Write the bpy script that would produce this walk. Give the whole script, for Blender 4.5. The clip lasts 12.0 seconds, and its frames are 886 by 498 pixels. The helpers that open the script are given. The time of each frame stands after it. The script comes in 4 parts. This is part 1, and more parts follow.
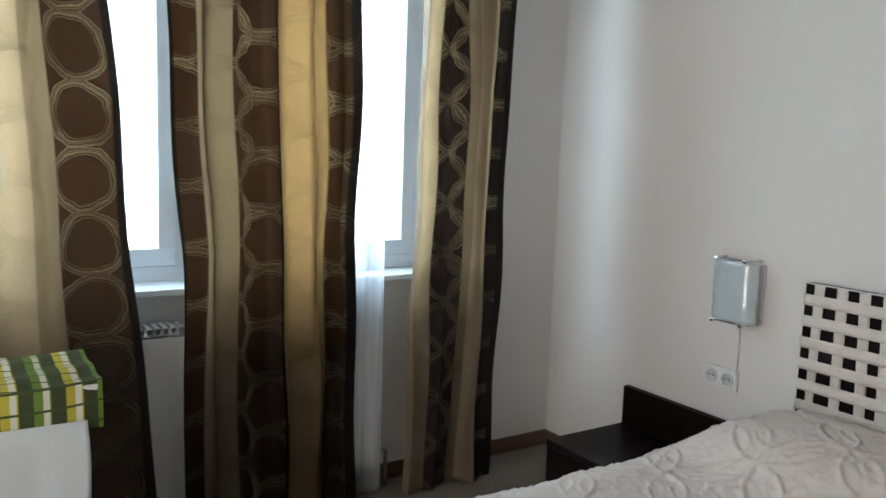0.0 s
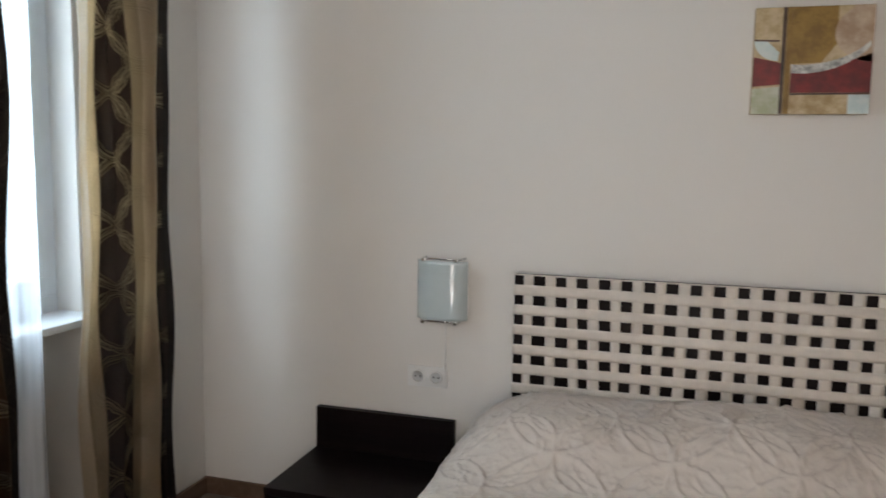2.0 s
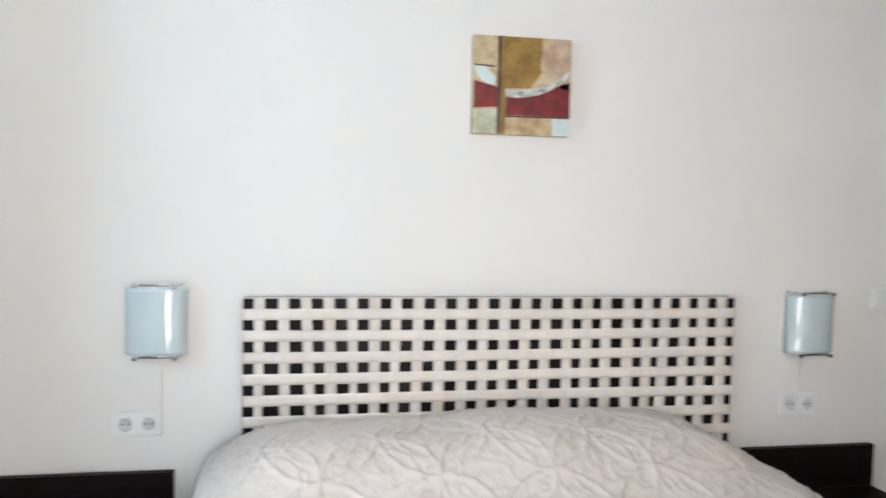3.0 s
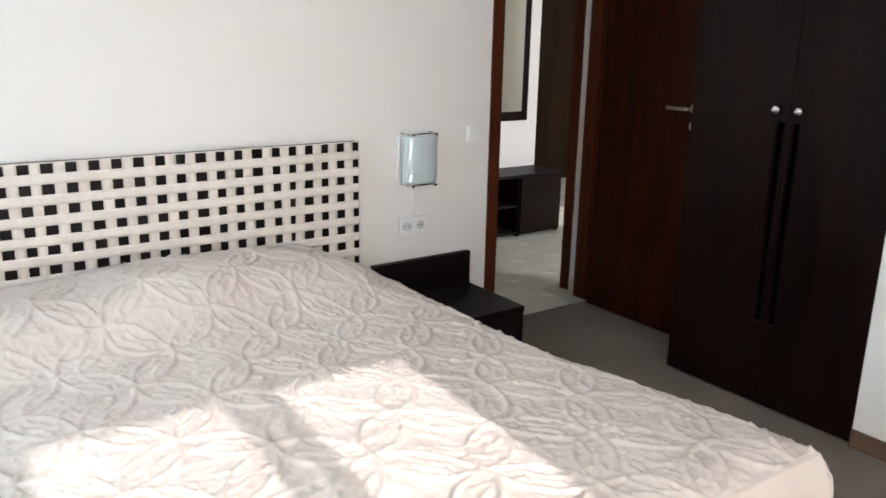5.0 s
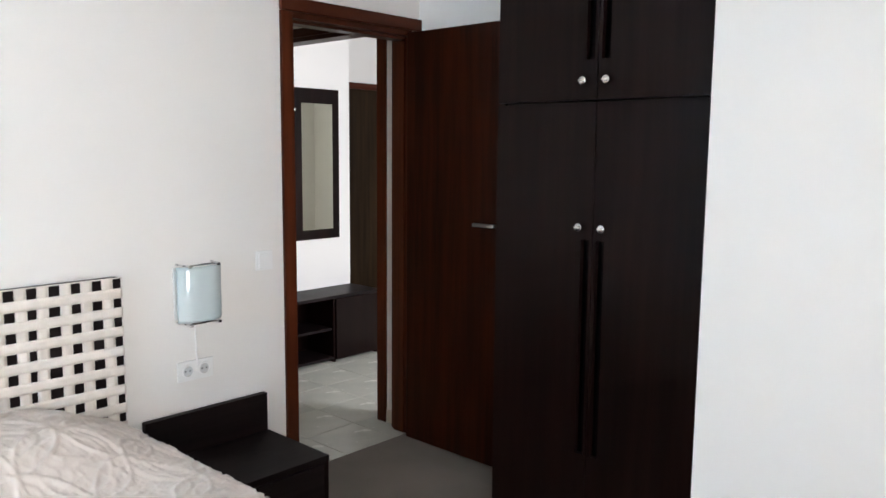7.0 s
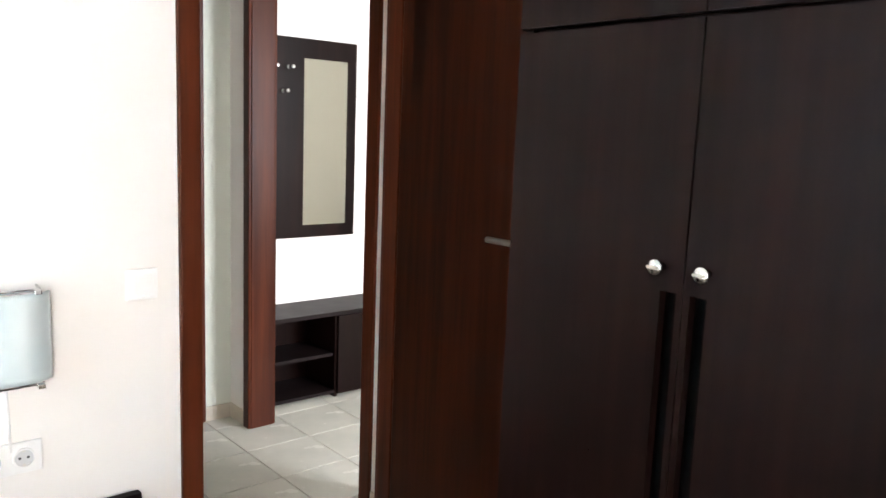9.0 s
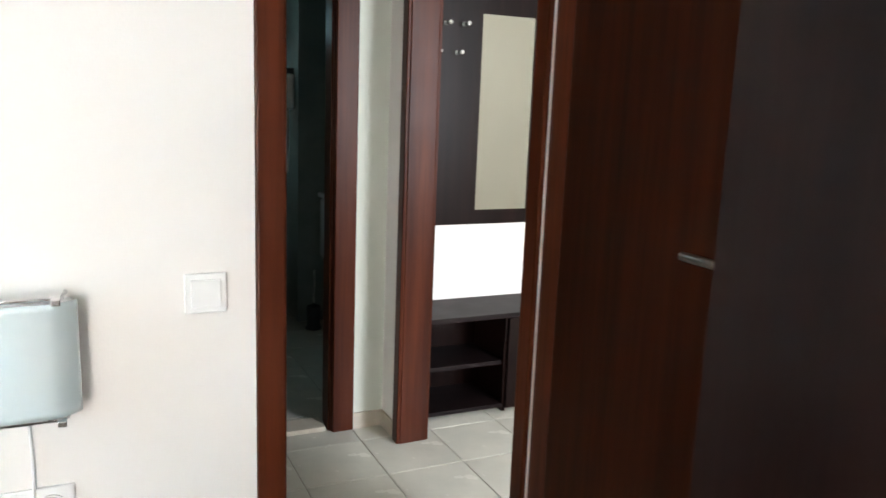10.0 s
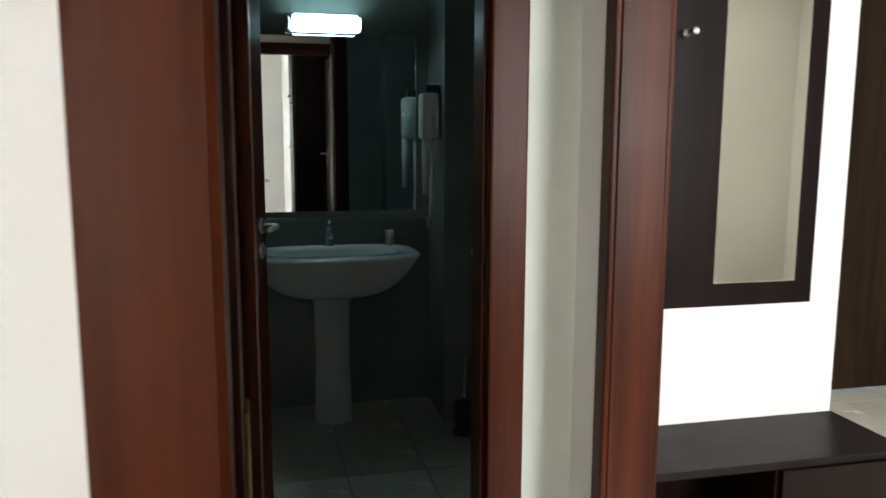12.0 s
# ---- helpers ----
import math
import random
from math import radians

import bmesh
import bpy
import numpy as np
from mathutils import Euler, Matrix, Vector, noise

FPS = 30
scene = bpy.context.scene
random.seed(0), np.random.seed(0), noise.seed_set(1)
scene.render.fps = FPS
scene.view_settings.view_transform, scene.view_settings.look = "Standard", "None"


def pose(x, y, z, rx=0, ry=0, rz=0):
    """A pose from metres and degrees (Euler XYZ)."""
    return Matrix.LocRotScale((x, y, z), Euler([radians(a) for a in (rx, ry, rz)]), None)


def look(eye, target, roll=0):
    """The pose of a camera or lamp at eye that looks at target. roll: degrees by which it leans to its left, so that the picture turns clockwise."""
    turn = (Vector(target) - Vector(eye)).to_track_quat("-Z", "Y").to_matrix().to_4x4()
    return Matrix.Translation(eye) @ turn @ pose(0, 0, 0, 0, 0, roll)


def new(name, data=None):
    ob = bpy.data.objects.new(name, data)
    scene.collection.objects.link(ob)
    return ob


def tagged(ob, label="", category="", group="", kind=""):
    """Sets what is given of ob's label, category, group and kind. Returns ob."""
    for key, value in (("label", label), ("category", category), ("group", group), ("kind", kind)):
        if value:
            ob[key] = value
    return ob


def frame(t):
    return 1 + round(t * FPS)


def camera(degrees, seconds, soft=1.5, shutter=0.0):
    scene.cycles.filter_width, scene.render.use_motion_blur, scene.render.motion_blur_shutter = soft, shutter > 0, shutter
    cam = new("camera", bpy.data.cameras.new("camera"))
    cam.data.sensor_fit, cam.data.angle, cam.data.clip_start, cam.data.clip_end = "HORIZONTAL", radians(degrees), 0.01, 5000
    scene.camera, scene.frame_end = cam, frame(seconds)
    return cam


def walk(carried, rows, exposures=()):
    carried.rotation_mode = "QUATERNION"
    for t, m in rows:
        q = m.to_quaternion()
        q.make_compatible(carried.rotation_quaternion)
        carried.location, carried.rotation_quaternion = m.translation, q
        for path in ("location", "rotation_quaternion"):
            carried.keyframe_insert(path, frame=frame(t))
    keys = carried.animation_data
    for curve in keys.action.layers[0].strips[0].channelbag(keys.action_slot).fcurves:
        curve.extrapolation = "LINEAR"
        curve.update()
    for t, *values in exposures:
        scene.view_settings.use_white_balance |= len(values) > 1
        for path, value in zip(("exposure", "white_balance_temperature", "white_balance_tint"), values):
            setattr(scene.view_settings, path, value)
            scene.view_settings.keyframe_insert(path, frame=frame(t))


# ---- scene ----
cam = camera(58.9, 12.0, 1.5, 0.3)
PATH = [
    (0, (1.495, -2.43, 1.397), (-0.173, -1.354, 1.144), 2.0),
    (0.5, (1.284, -2.527, 1.366), (-0.246, -1.26, 1.138), 2.8),
    (1, (1.016, -2.584, 1.365), (-0.38, -1.158, 1.231), 1.6),
    (1.5, (0.745, -2.694, 1.39), (-0.265, -0.97, 1.299), 1.6),
    (2, (0.547, -2.741, 1.406), (-0.025, -0.838, 1.176), 0.9),
    (2.5, (0.306, -2.683, 1.38), (0.158, -0.701, 1.154), 0.4),
    (3, (0.167, -2.634, 1.327), (0.536, -0.672, 1.207), 1.3),
    (3.5, (0.203, -2.739, 1.494), (0.949, -0.906, 1.2), 0.9),
    (3.7, (0.188, -2.784, 1.486), (1.031, -1.004, 1.138), 1.4),
    (5.3, (0.112, -2.972, 1.441), (1.303, -1.453, 0.918), 1.9),
    (5.5, (0.134, -2.98, 1.45), (1.401, -1.506, 0.981), 2.5),
    (6, (0.125, -2.948, 1.49), (1.577, -1.6, 1.22), 2.2),
    (6.5, (0.199, -2.891, 1.483), (1.691, -1.584, 1.226), 0.9),
    (7, (0.48, -2.773, 1.469), (1.938, -1.428, 1.217), 0.5),
    (7.2, (0.607, -2.721, 1.475), (2.043, -1.351, 1.225), 0.1),
    (8.8, (1.541, -2.091, 1.434), (2.879, -0.632, 1.145), 0.9),
    (9, (1.647, -2.046, 1.425), (2.94, -0.549, 1.129), 2.2),
    (9.5, (1.929, -1.838, 1.408), (3.024, -0.194, 1.096), 1.8),
    (10, (2.149, -1.586, 1.401), (2.985, 0.191, 1.024), 2.2),
    (10.5, (2.256, -1.287, 1.393), (2.973, 0.542, 1.016), 0.1),
    (11, (2.371, -0.945, 1.364), (3.04, 0.907, 1.013), -0.4),
    (11.5, (2.471, -0.617, 1.349), (3.052, 1.27, 1.03), 0.0),
    (12, (2.547, -0.364, 1.324), (2.997, 1.563, 1.035), 0.2),
]
EXPOSURES = [(0, -1.12, 6300, 13), (0.5, -1.08, 6700, 17), (1.0, -0.98, 7300, 23), (1.5, -1.15, 6900, 18), (2.0, -1.3, 6800, 17), (2.3, -0.85, 6700, 16),
             (2.5, -0.55, 6600, 16), (3.0, -0.15, 6100, 14), (3.5, 0.05, 6100, 14), (5.5, -0.12, 6400, 14), (6.0, 0.05, 6500, 16), (6.5, 0.2, 6400, 16), (7.2, 0.18, 6000, 13),
             (8.8, 1.05, 6300, 14), (9.0, 1.05, 6300, 14), (9.6, 1.0, 6300, 13), (10.5, 0.75, 6100, 10), (12.0, 0.75, 6400, 10)]
walk(cam, [(t, look(eye, target, roll)) for t, eye, target, roll in PATH], EXPOSURES)

# ---- world, sun, large lights ----
SUN_DIR = Vector((0.053, 1.0, -0.513)).normalized()
world = bpy.data.worlds.new("world")
scene.world = world
world.use_nodes = True
wn = world.node_tree
sky = wn.nodes.new("ShaderNodeTexSky")
sky.sky_type = "NISHITA"
sky.sun_disc = False
sky.sun_elevation = math.asin(-SUN_DIR.z)
sky.sun_rotation = math.atan2(-SUN_DIR.x, -SUN_DIR.y)
wn.links.new(sky.outputs[0], wn.nodes["Background"].inputs[0])
wn.nodes["Background"].inputs[1].default_value = 0.15

sun = new("sun", bpy.data.lights.new("sun", "SUN"))
sun.data.energy, sun.data.angle, sun.data.color = 5.0, radians(0.5), (1.0, 0.95, 0.87)
sun.matrix_world = look((0, -12, 6), Vector((0, -12, 6)) + SUN_DIR)


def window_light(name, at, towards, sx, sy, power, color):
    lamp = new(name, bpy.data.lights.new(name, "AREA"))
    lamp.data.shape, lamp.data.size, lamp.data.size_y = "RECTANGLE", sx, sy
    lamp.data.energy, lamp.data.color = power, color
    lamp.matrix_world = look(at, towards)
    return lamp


window_light("sky_light_bedroom", (-1.52, -1.71, 1.59), (0, -1.71, 1.5), 1.97, 1.33, 155, (0.64, 0.86, 1.0))
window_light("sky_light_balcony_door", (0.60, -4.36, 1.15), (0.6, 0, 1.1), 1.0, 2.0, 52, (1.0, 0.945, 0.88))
window_light("sky_light_living", (4.8, -2.55, 1.5), (4.8, 0, 1.2), 1.1, 1.5, 90, (0.93, 0.97, 1.0))


# ---- building helpers ----
def origin_of(ob):
    p = Vector((0, 0, 0))
    while ob:
        p += ob.location
        ob = ob.parent
    return p


def thing(name, at, label, category, group="", kind=""):
    ob = new(name)
    ob.empty_display_size = 0.05
    ob.location = at
    return tagged(ob, label, category, group, kind)


def part(name, bm, material, parent, label="", smooth=False):
    me = bpy.data.meshes.new(name)
    if parent is not None:
        bmesh.ops.translate(bm, verts=bm.verts, vec=-origin_of(parent))
    bmesh.ops.recalc_face_normals(bm, faces=bm.faces)
    bm.to_mesh(me)
    bm.free()
    me.materials.append(material)
    if smooth:
        for p in me.polygons:
            p.use_smooth = True
    ob = new(name, me)
    if parent is not None:
        ob.parent = parent
    if label:
        ob["label"] = label
    return ob


def setting(name, bm, material, label, category, smooth=False):
    return tagged(part(name, bm, material, None, "", smooth), label, category, "", "structure")


def box(bm, x0, x1, y0, y1, z0, z1, b=0.0):
    vs = [bm.verts.new((x, y, z)) for x in (x0, x1) for y in (y0, y1) for z in (z0, z1)]
    fs = [bm.faces.new([vs[i] for i in q]) for q in
          ((0, 1, 3, 2), (4, 6, 7, 5), (0, 4, 5, 1), (2, 3, 7, 6), (0, 2, 6, 4), (1, 5, 7, 3))]
    if b:
        es = {e for f in fs for e in f.edges}
        bmesh.ops.bevel(bm, geom=list(es), offset=b, segments=2, profile=0.6, affect="EDGES")
    return bm


def boxes(*args, b=0.0):
    bm = bmesh.new()
    for a in args:
        box(bm, *a, b=b)
    return bm


def tube(bm, points, r, seg=10):
    rings = []
    n = len(points)
    pts = [Vector(p) for p in points]
    for i, p in enumerate(pts):
        d = (pts[min(i + 1, n - 1)] - pts[max(i - 1, 0)]).normalized()
        a = d.orthogonal().normalized() if abs(d.z) < 0.9 else Vector((1, 0, 0))
        a = (a - d * a.dot(d)).normalized()
        c = d.cross(a)
        rr = r[i] if isinstance(r, (list, tuple)) else r
        rings.append([bm.verts.new(p + rr * (math.cos(k) * a + math.sin(k) * c)) for k in
                      (2 * math.pi * j / seg for j in range(seg))])
    for u, v in zip(rings, rings[1:]):
        for j in range(seg):
            bm.faces.new((u[j], u[(j + 1) % seg], v[(j + 1) % seg], v[j]))
    bm.faces.new(rings[0][::-1])
    bm.faces.new(rings[-1])
    return bm


def lathe(bm, centre, profile, axis=(0, 0, 1), seg=24):
    """profile: (radius, height along axis) pairs."""
    o, ax = Vector(centre), Vector(axis).normalized()
    a = ax.orthogonal().normalized()
    c = ax.cross(a)
    turns = [2 * math.pi * j / seg for j in range(seg)]
    rings = [[bm.verts.new(o + ax * h + max(r, 0.0004) * (math.cos(k) * a + math.sin(k) * c)) for k in turns] for r, h in profile]
    for u, v in zip(rings, rings[1:]):
        for j in range(seg):
            bm.faces.new((u[j], u[(j + 1) % seg], v[(j + 1) % seg], v[j]))
    bm.faces.new(rings[0][::-1])
    bm.faces.new(rings[-1])
    return bm


def sheet(nu, nv, f):
    """A grid of nu x nv cells on f(u, v) for u, v in 0..1."""
    bm = bmesh.new()
    uvl = bm.loops.layers.uv.new("UVMap")
    g = [[bm.verts.new(f(i / nu, j / nv)) for j in range(nv + 1)] for i in range(nu + 1)]
    for i in range(nu):
        for j in range(nv):
            fc = bm.faces.new((g[i][j], g[i + 1][j], g[i + 1][j + 1], g[i][j + 1]))
            for lp, (a, c) in zip(fc.loops, ((i, j), (i + 1, j), (i + 1, j + 1), (i, j + 1))):
                lp[uvl].uv = (a / nu, c / nv)
    return bm


# ---- materials ----
class Nodes:
    def __init__(self, name):
        self.m = bpy.data.materials.new(name)
        self.m.use_nodes = True
        self.t = self.m.node_tree
        self.b = self.t.nodes["Principled BSDF"]

    def add(self, kind, **inputs):
        n = self.t.nodes.new(kind)
        for k, v in inputs.items():
            self.put(n.inputs[k.replace("_", " ")], v)
        return n

    def put(self, socket, v):
        if isinstance(v, bpy.types.NodeSocket):
            self.t.links.new(v, socket)
        else:
            socket.default_value = v

    def math(self, op, a, b=0.0, c=0.0):
        n = self.t.nodes.new("ShaderNodeMath")
        n.operation = op
        for i, v in enumerate((a, b, c)):
            self.put(n.inputs[i], v)
        return n.outputs[0]

    def coords(self, sx=1, sy=1, sz=1, which="Object"):
        c = self.t.nodes.new("ShaderNodeTexCoord")
        mp = self.t.nodes.new("ShaderNodeMapping")
        mp.inputs["Scale"].default_value = (sx, sy, sz)
        self.t.links.new(c.outputs[which], mp.inputs["Vector"])
        return mp.outputs[0]

    def noise(self, vec, scale, detail=4, rough=0.5):
        n = self.add("ShaderNodeTexNoise", Vector=vec, Scale=scale, Detail=detail, Roughness=rough)
        return n.outputs["Fac"]

    def mix(self, fac, a, b):
        n = self.t.nodes.new("ShaderNodeMix")
        n.data_type = "RGBA"
        self.put(n.inputs[0], fac)
        self.put(n.inputs[6], a)
        self.put(n.inputs[7], b)
        return n.outputs[2]

    def ramp(self, fac, lo, hi):
        n = self.t.nodes.new("ShaderNodeMapRange")
        n.interpolation_type = "SMOOTHSTEP"
        self.put(n.inputs[0], fac)
        n.inputs[1].default_value, n.inputs[2].default_value = lo, hi
        return n.outputs[0]

    def bump(self, height, strength, dist=0.002):
        n = self.add("ShaderNodeBump", Height=height, Strength=strength, Distance=dist)
        self.t.links.new(n.outputs[0], self.b.inputs["Normal"])

    def done(self, color=None, rough=0.5, metal=0.0, **more):
        if color is not None:
            self.put(self.b.inputs["Base Color"], color)
        self.put(self.b.inputs["Roughness"], rough)
        self.put(self.b.inputs["Metallic"], metal)
        for k, v in more.items():
            self.put(self.b.inputs[k.replace("_", " ")], v)
        return self.m


def rgb(r, g, b):
    return (r, g, b, 1.0)


def plaster(name, c, var=0.03):
    n = Nodes(name)
    v = n.coords()
    big = n.ramp(n.noise(v, 1.3, 3), 0.3, 0.7)
    col = n.mix(big, rgb(*c), rgb(*[k * (1 - var) for k in c]))
    fine = n.noise(v, 160, 3)
    n.bump(n.math("ADD", fine, n.math("MULTIPLY", n.noise(v, 14, 3), 1.2)), 0.18, 0.0015)
    return n.done(col, 0.85)


def wood(name, dark, light, rough=0.32, axis="z", coat=0.0):
    n = Nodes(name)
    s = {"z": (26, 26, 1.2), "x": (1.2, 26, 26), "y": (26, 1.2, 26)}[axis]
    v = n.coords(*s)
    grain = n.ramp(n.noise(v, 1.0, 8, 0.62), 0.3, 0.72)
    s2 = {"z": (7, 7, 0.5), "x": (0.5, 7, 7), "y": (7, 0.5, 7)}[axis]
    broad = n.ramp(n.noise(n.coords(*s2), 1.0, 2), 0.3, 0.7)
    f = n.math("ADD", n.math("MULTIPLY", grain, 0.6), n.math("MULTIPLY", broad, 0.4))
    n.bump(grain, 0.12, 0.0008)
    r = n.math("ADD", rough - 0.05, n.math("MULTIPLY", n.noise(n.coords(), 9), 0.12))
    return n.done(n.mix(f, rgb(*dark), rgb(*light)), r, Coat_Weight=coat, Specular_IOR_Level=0.11)


def plain(name, c, rough=0.4, metal=0.0, var=0.12, scale=12, bump=0.05):
    n = Nodes(name)
    v = n.coords()
    f = n.ramp(n.noise(v, scale, 4), 0.3, 0.7)
    n.bump(n.noise(v, scale * 18, 3), bump, 0.001)
    r = n.math("ADD", rough - 0.04, n.math("MULTIPLY", n.noise(v, scale * 2), 0.08))
    return n.done(n.mix(f, rgb(*c), rgb(*[k * (1 - var) for k in c])), r, metal)


WALL = plaster("wall_paint_cream", (0.80, 0.767, 0.728))
HALL_WALL = plaster("wall_paint_hall", (0.70, 0.72, 0.63))
CEIL = plaster("ceiling_paint", (0.82, 0.80, 0.76))
WENGE = wood("wenge_veneer", (0.0024, 0.0009, 0.0008), (0.0115, 0.0044, 0.0034), 0.30)
WENGE_X = wood("wenge_veneer_flat", (0.004, 0.0024, 0.0024), (0.015, 0.009, 0.009), 0.42, "x")
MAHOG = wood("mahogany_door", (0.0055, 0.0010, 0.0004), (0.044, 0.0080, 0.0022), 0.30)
MAHOG_X = wood("mahogany_head", (0.026, 0.006, 0.0028), (0.075, 0.019, 0.009), 0.30, "x")
MAHOG_Y = wood("mahogany_head_side", (0.026, 0.006, 0.0028), (0.075, 0.019, 0.009), 0.30, "y")
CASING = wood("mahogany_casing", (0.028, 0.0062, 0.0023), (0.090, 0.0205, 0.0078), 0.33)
WALNUT = wood("walnut_door", (0.008, 0.0040, 0.0014), (0.032, 0.0170, 0.0070), 0.40)
SKIRT = wood("skirting_wood", (0.10, 0.060, 0.038), (0.17, 0.11, 0.075), 0.45, "y")
# near-black without sheen, painting the shade inside openings
HOLLOW_SHADE = plain("hollow_shade_black", (0.002, 0.0018, 0.0018), 0.8)
HOLLOW_SHADE.node_tree.nodes["Principled BSDF"].inputs["Specular IOR Level"].default_value = 0.02
WHITE_PL = plain("white_plastic", (0.82, 0.81, 0.79), 0.32, var=0.03)
# grey that stands for the shadow inside the socket outlets
RECESS_SHADE = plain("recess_shade_grey", (0.60, 0.60, 0.60), 0.5)
DARK_PL = plain("dark_contact", (0.05, 0.05, 0.05), 0.4)
PVC = plain("white_pvc", (0.80, 0.82, 0.84), 0.30, var=0.04)
ENAMEL = plain("radiator_enamel", (0.80, 0.80, 0.79), 0.30, var=0.05)
CHROME = plain("chrome", (0.82, 0.82, 0.82), 0.16, 1.0, var=0.05)
BRASS = plain("brass", (0.55, 0.38, 0.14), 0.30, 1.0)
STEEL = plain("satin_steel", (0.66, 0.63, 0.58), 0.30, 1.0)
CERAMIC = plain("white_ceramic", (0.80, 0.82, 0.82), 0.10, var=0.02)
STRAP = plain("cream_leather_strap", (0.74, 0.67, 0.60), 0.55, var=0.10, scale=30, bump=0.25)
NAVY = plain("navy_tube", (0.010, 0.030, 0.055), 0.25, 0.3)
TILE_SKIRT = plain("skirting_tile", (0.60, 0.53, 0.43), 0.30)


def carpet_floor():
    n = Nodes("bedroom_carpet")
    v = n.coords()
    f = n.ramp(n.noise(v, 3.0, 4), 0.3, 0.7)
    g = n.noise(v, 260, 3)
    n.bump(g, 0.5, 0.003)
    c = n.mix(f, rgb(0.185, 0.155, 0.128), rgb(0.225, 0.192, 0.160))
    c = n.mix(n.math("MULTIPLY", g, 0.35), c, rgb(0.12, 0.10, 0.085))
    return n.done(c, 0.9)


def tile_mat(name, a, c, rough):
    n = Nodes(name)
    v = n.coords()
    info = n.t.nodes.new("ShaderNodeObjectInfo")
    f = n.ramp(n.noise(v, 5, 5, 0.6), 0.3, 0.7)
    col = n.mix(f, rgb(*a), rgb(*c))
    hs = n.add("ShaderNodeHueSaturation", Color=col)
    n.put(hs.inputs["Value"], n.math("ADD", 0.95, n.math("MULTIPLY", info.outputs["Random"], 0.09)))
    n.bump(n.noise(v, 60, 3), 0.05, 0.001)
    return n.done(hs.outputs[0], n.math("ADD", rough, n.math("MULTIPLY", n.noise(v, 8), 0.15)))


CARPET = carpet_floor()
TILE = tile_mat("floor_tile", (0.62, 0.60, 0.52), (0.54, 0.53, 0.46), 0.18)
GROUT = plain("grout", (0.30, 0.28, 0.24), 0.9)
BATH_TILE = tile_mat("bath_wall_tile", (0.27, 0.30, 0.28), (0.23, 0.26, 0.245), 0.12)


def curtain_mat(name, bands, columns, width):
    """Stripes of satin and brown brocade along UV x, with columns of stitched cream rings; width in metres."""
    n = Nodes(name)
    uv = n.t.nodes.new("ShaderNodeTexCoord")
    sp = n.t.nodes.new("ShaderNodeSeparateXYZ")
    n.t.links.new(uv.outputs["UV"], sp.inputs[0])
    u, w = n.math("MULTIPLY", sp.outputs[0], width), n.math("MULTIPLY", sp.outputs[1], 2.5)
    cr = n.t.nodes.new("ShaderNodeValToRGB")
    cr.color_ramp.interpolation = "LINEAR"
    els = cr.color_ramp.elements
    while len(els) > 1:
        els.remove(els[0])
    tones = {"navy": (0.008, 0.007, 0.012), "gold": (0.60, 0.435, 0.245), "cream": (0.70, 0.57, 0.41), "brown": (0.115, 0.062, 0.036),
             "grey": (0.46, 0.365, 0.25), "plum": (0.036, 0.019, 0.020)}
    first = True
    ring_at = n.t.nodes.new("ShaderNodeValToRGB")
    rel = ring_at.color_ramp.elements
    while len(rel) > 1:
        rel.remove(rel[0])
    for k, (pos, tone) in enumerate(bands):
        for tt in ((pos,) if k == 0 else (pos - 0.006, pos)):
            e = els[0] if first else els.new(tt)
            r = rel[0] if first else rel.new(tt)
            first = False
            src = tone if tt == pos else bands[k - 1][1]
            e.position, e.color = tt, rgb(*tones[src])
            r.position, r.color = tt, rgb(*[1.0 if src in ("brown", "plum") else 0.35 if src in ("gold", "grey") else 0.08] * 3)
    n.put(cr.inputs[0], sp.outputs[0])
    n.put(ring_at.inputs[0], sp.outputs[0])
    slow = n.math("MULTIPLY", n.math("SUBTRACT", n.noise(n.coords(4, 4, 4), 1.0, 2), 0.5), 0.05)
    wob = n.math("MULTIPLY", n.math("SUBTRACT", n.noise(n.coords(13, 13, 13), 1.0, 3), 0.5), 0.42)
    uu = n.math("ADD", u, slow)
    rings = None
    for at, shift in columns:
        a = n.math("DIVIDE", n.math("SUBTRACT", uu, at * width), 0.078)
        c = n.math("MULTIPLY", n.math("SUBTRACT", n.math("FRACT", n.math("ADD", n.math("DIVIDE", w, 0.196), shift)), 0.5), 2.06)
        d = n.math("ADD", n.math("SQRT", n.math("ADD", n.math("MULTIPLY", a, a), n.math("MULTIPLY", c, c))), wob)
        for rad, wide, much in ((0.82, 0.018, 0.6), (0.92, 0.024, 1.0), (0.99, 0.016, 0.7), (1.07, 0.022, 0.9)):
            one = n.math("MULTIPLY", n.math("SUBTRACT", 1.0, n.ramp(n.math("ABSOLUTE", n.math("SUBTRACT", d, rad)), wide * 0.5, wide * 2.0)), much)
            rings = one if rings is None else n.math("MAXIMUM", rings, one)
    sep = n.math("MULTIPLY", n.math("MULTIPLY", rings, ring_at.outputs[0]), n.math("ADD", 0.50, n.math("MULTIPLY", n.ramp(n.noise(n.coords(6, 6, 9), 1.0, 3), 0.35, 0.65), 0.5)))
    weave = n.noise(n.coords(90, 90, 420), 1.0, 3)
    col = n.mix(sep, cr.outputs[0], rgb(0.44, 0.355, 0.235))
    col = n.mix(n.math("MULTIPLY", weave, 0.30), col, rgb(0.12, 0.08, 0.05))
    n.bump(n.math("ADD", n.math("MULTIPLY", rings, 0.8), n.math("ADD", n.math("MULTIPLY", weave, 0.3), n.math("MULTIPLY", n.noise(n.coords(17, 17, 11), 1.0, 4), 1.4))), 1.0, 0.012)
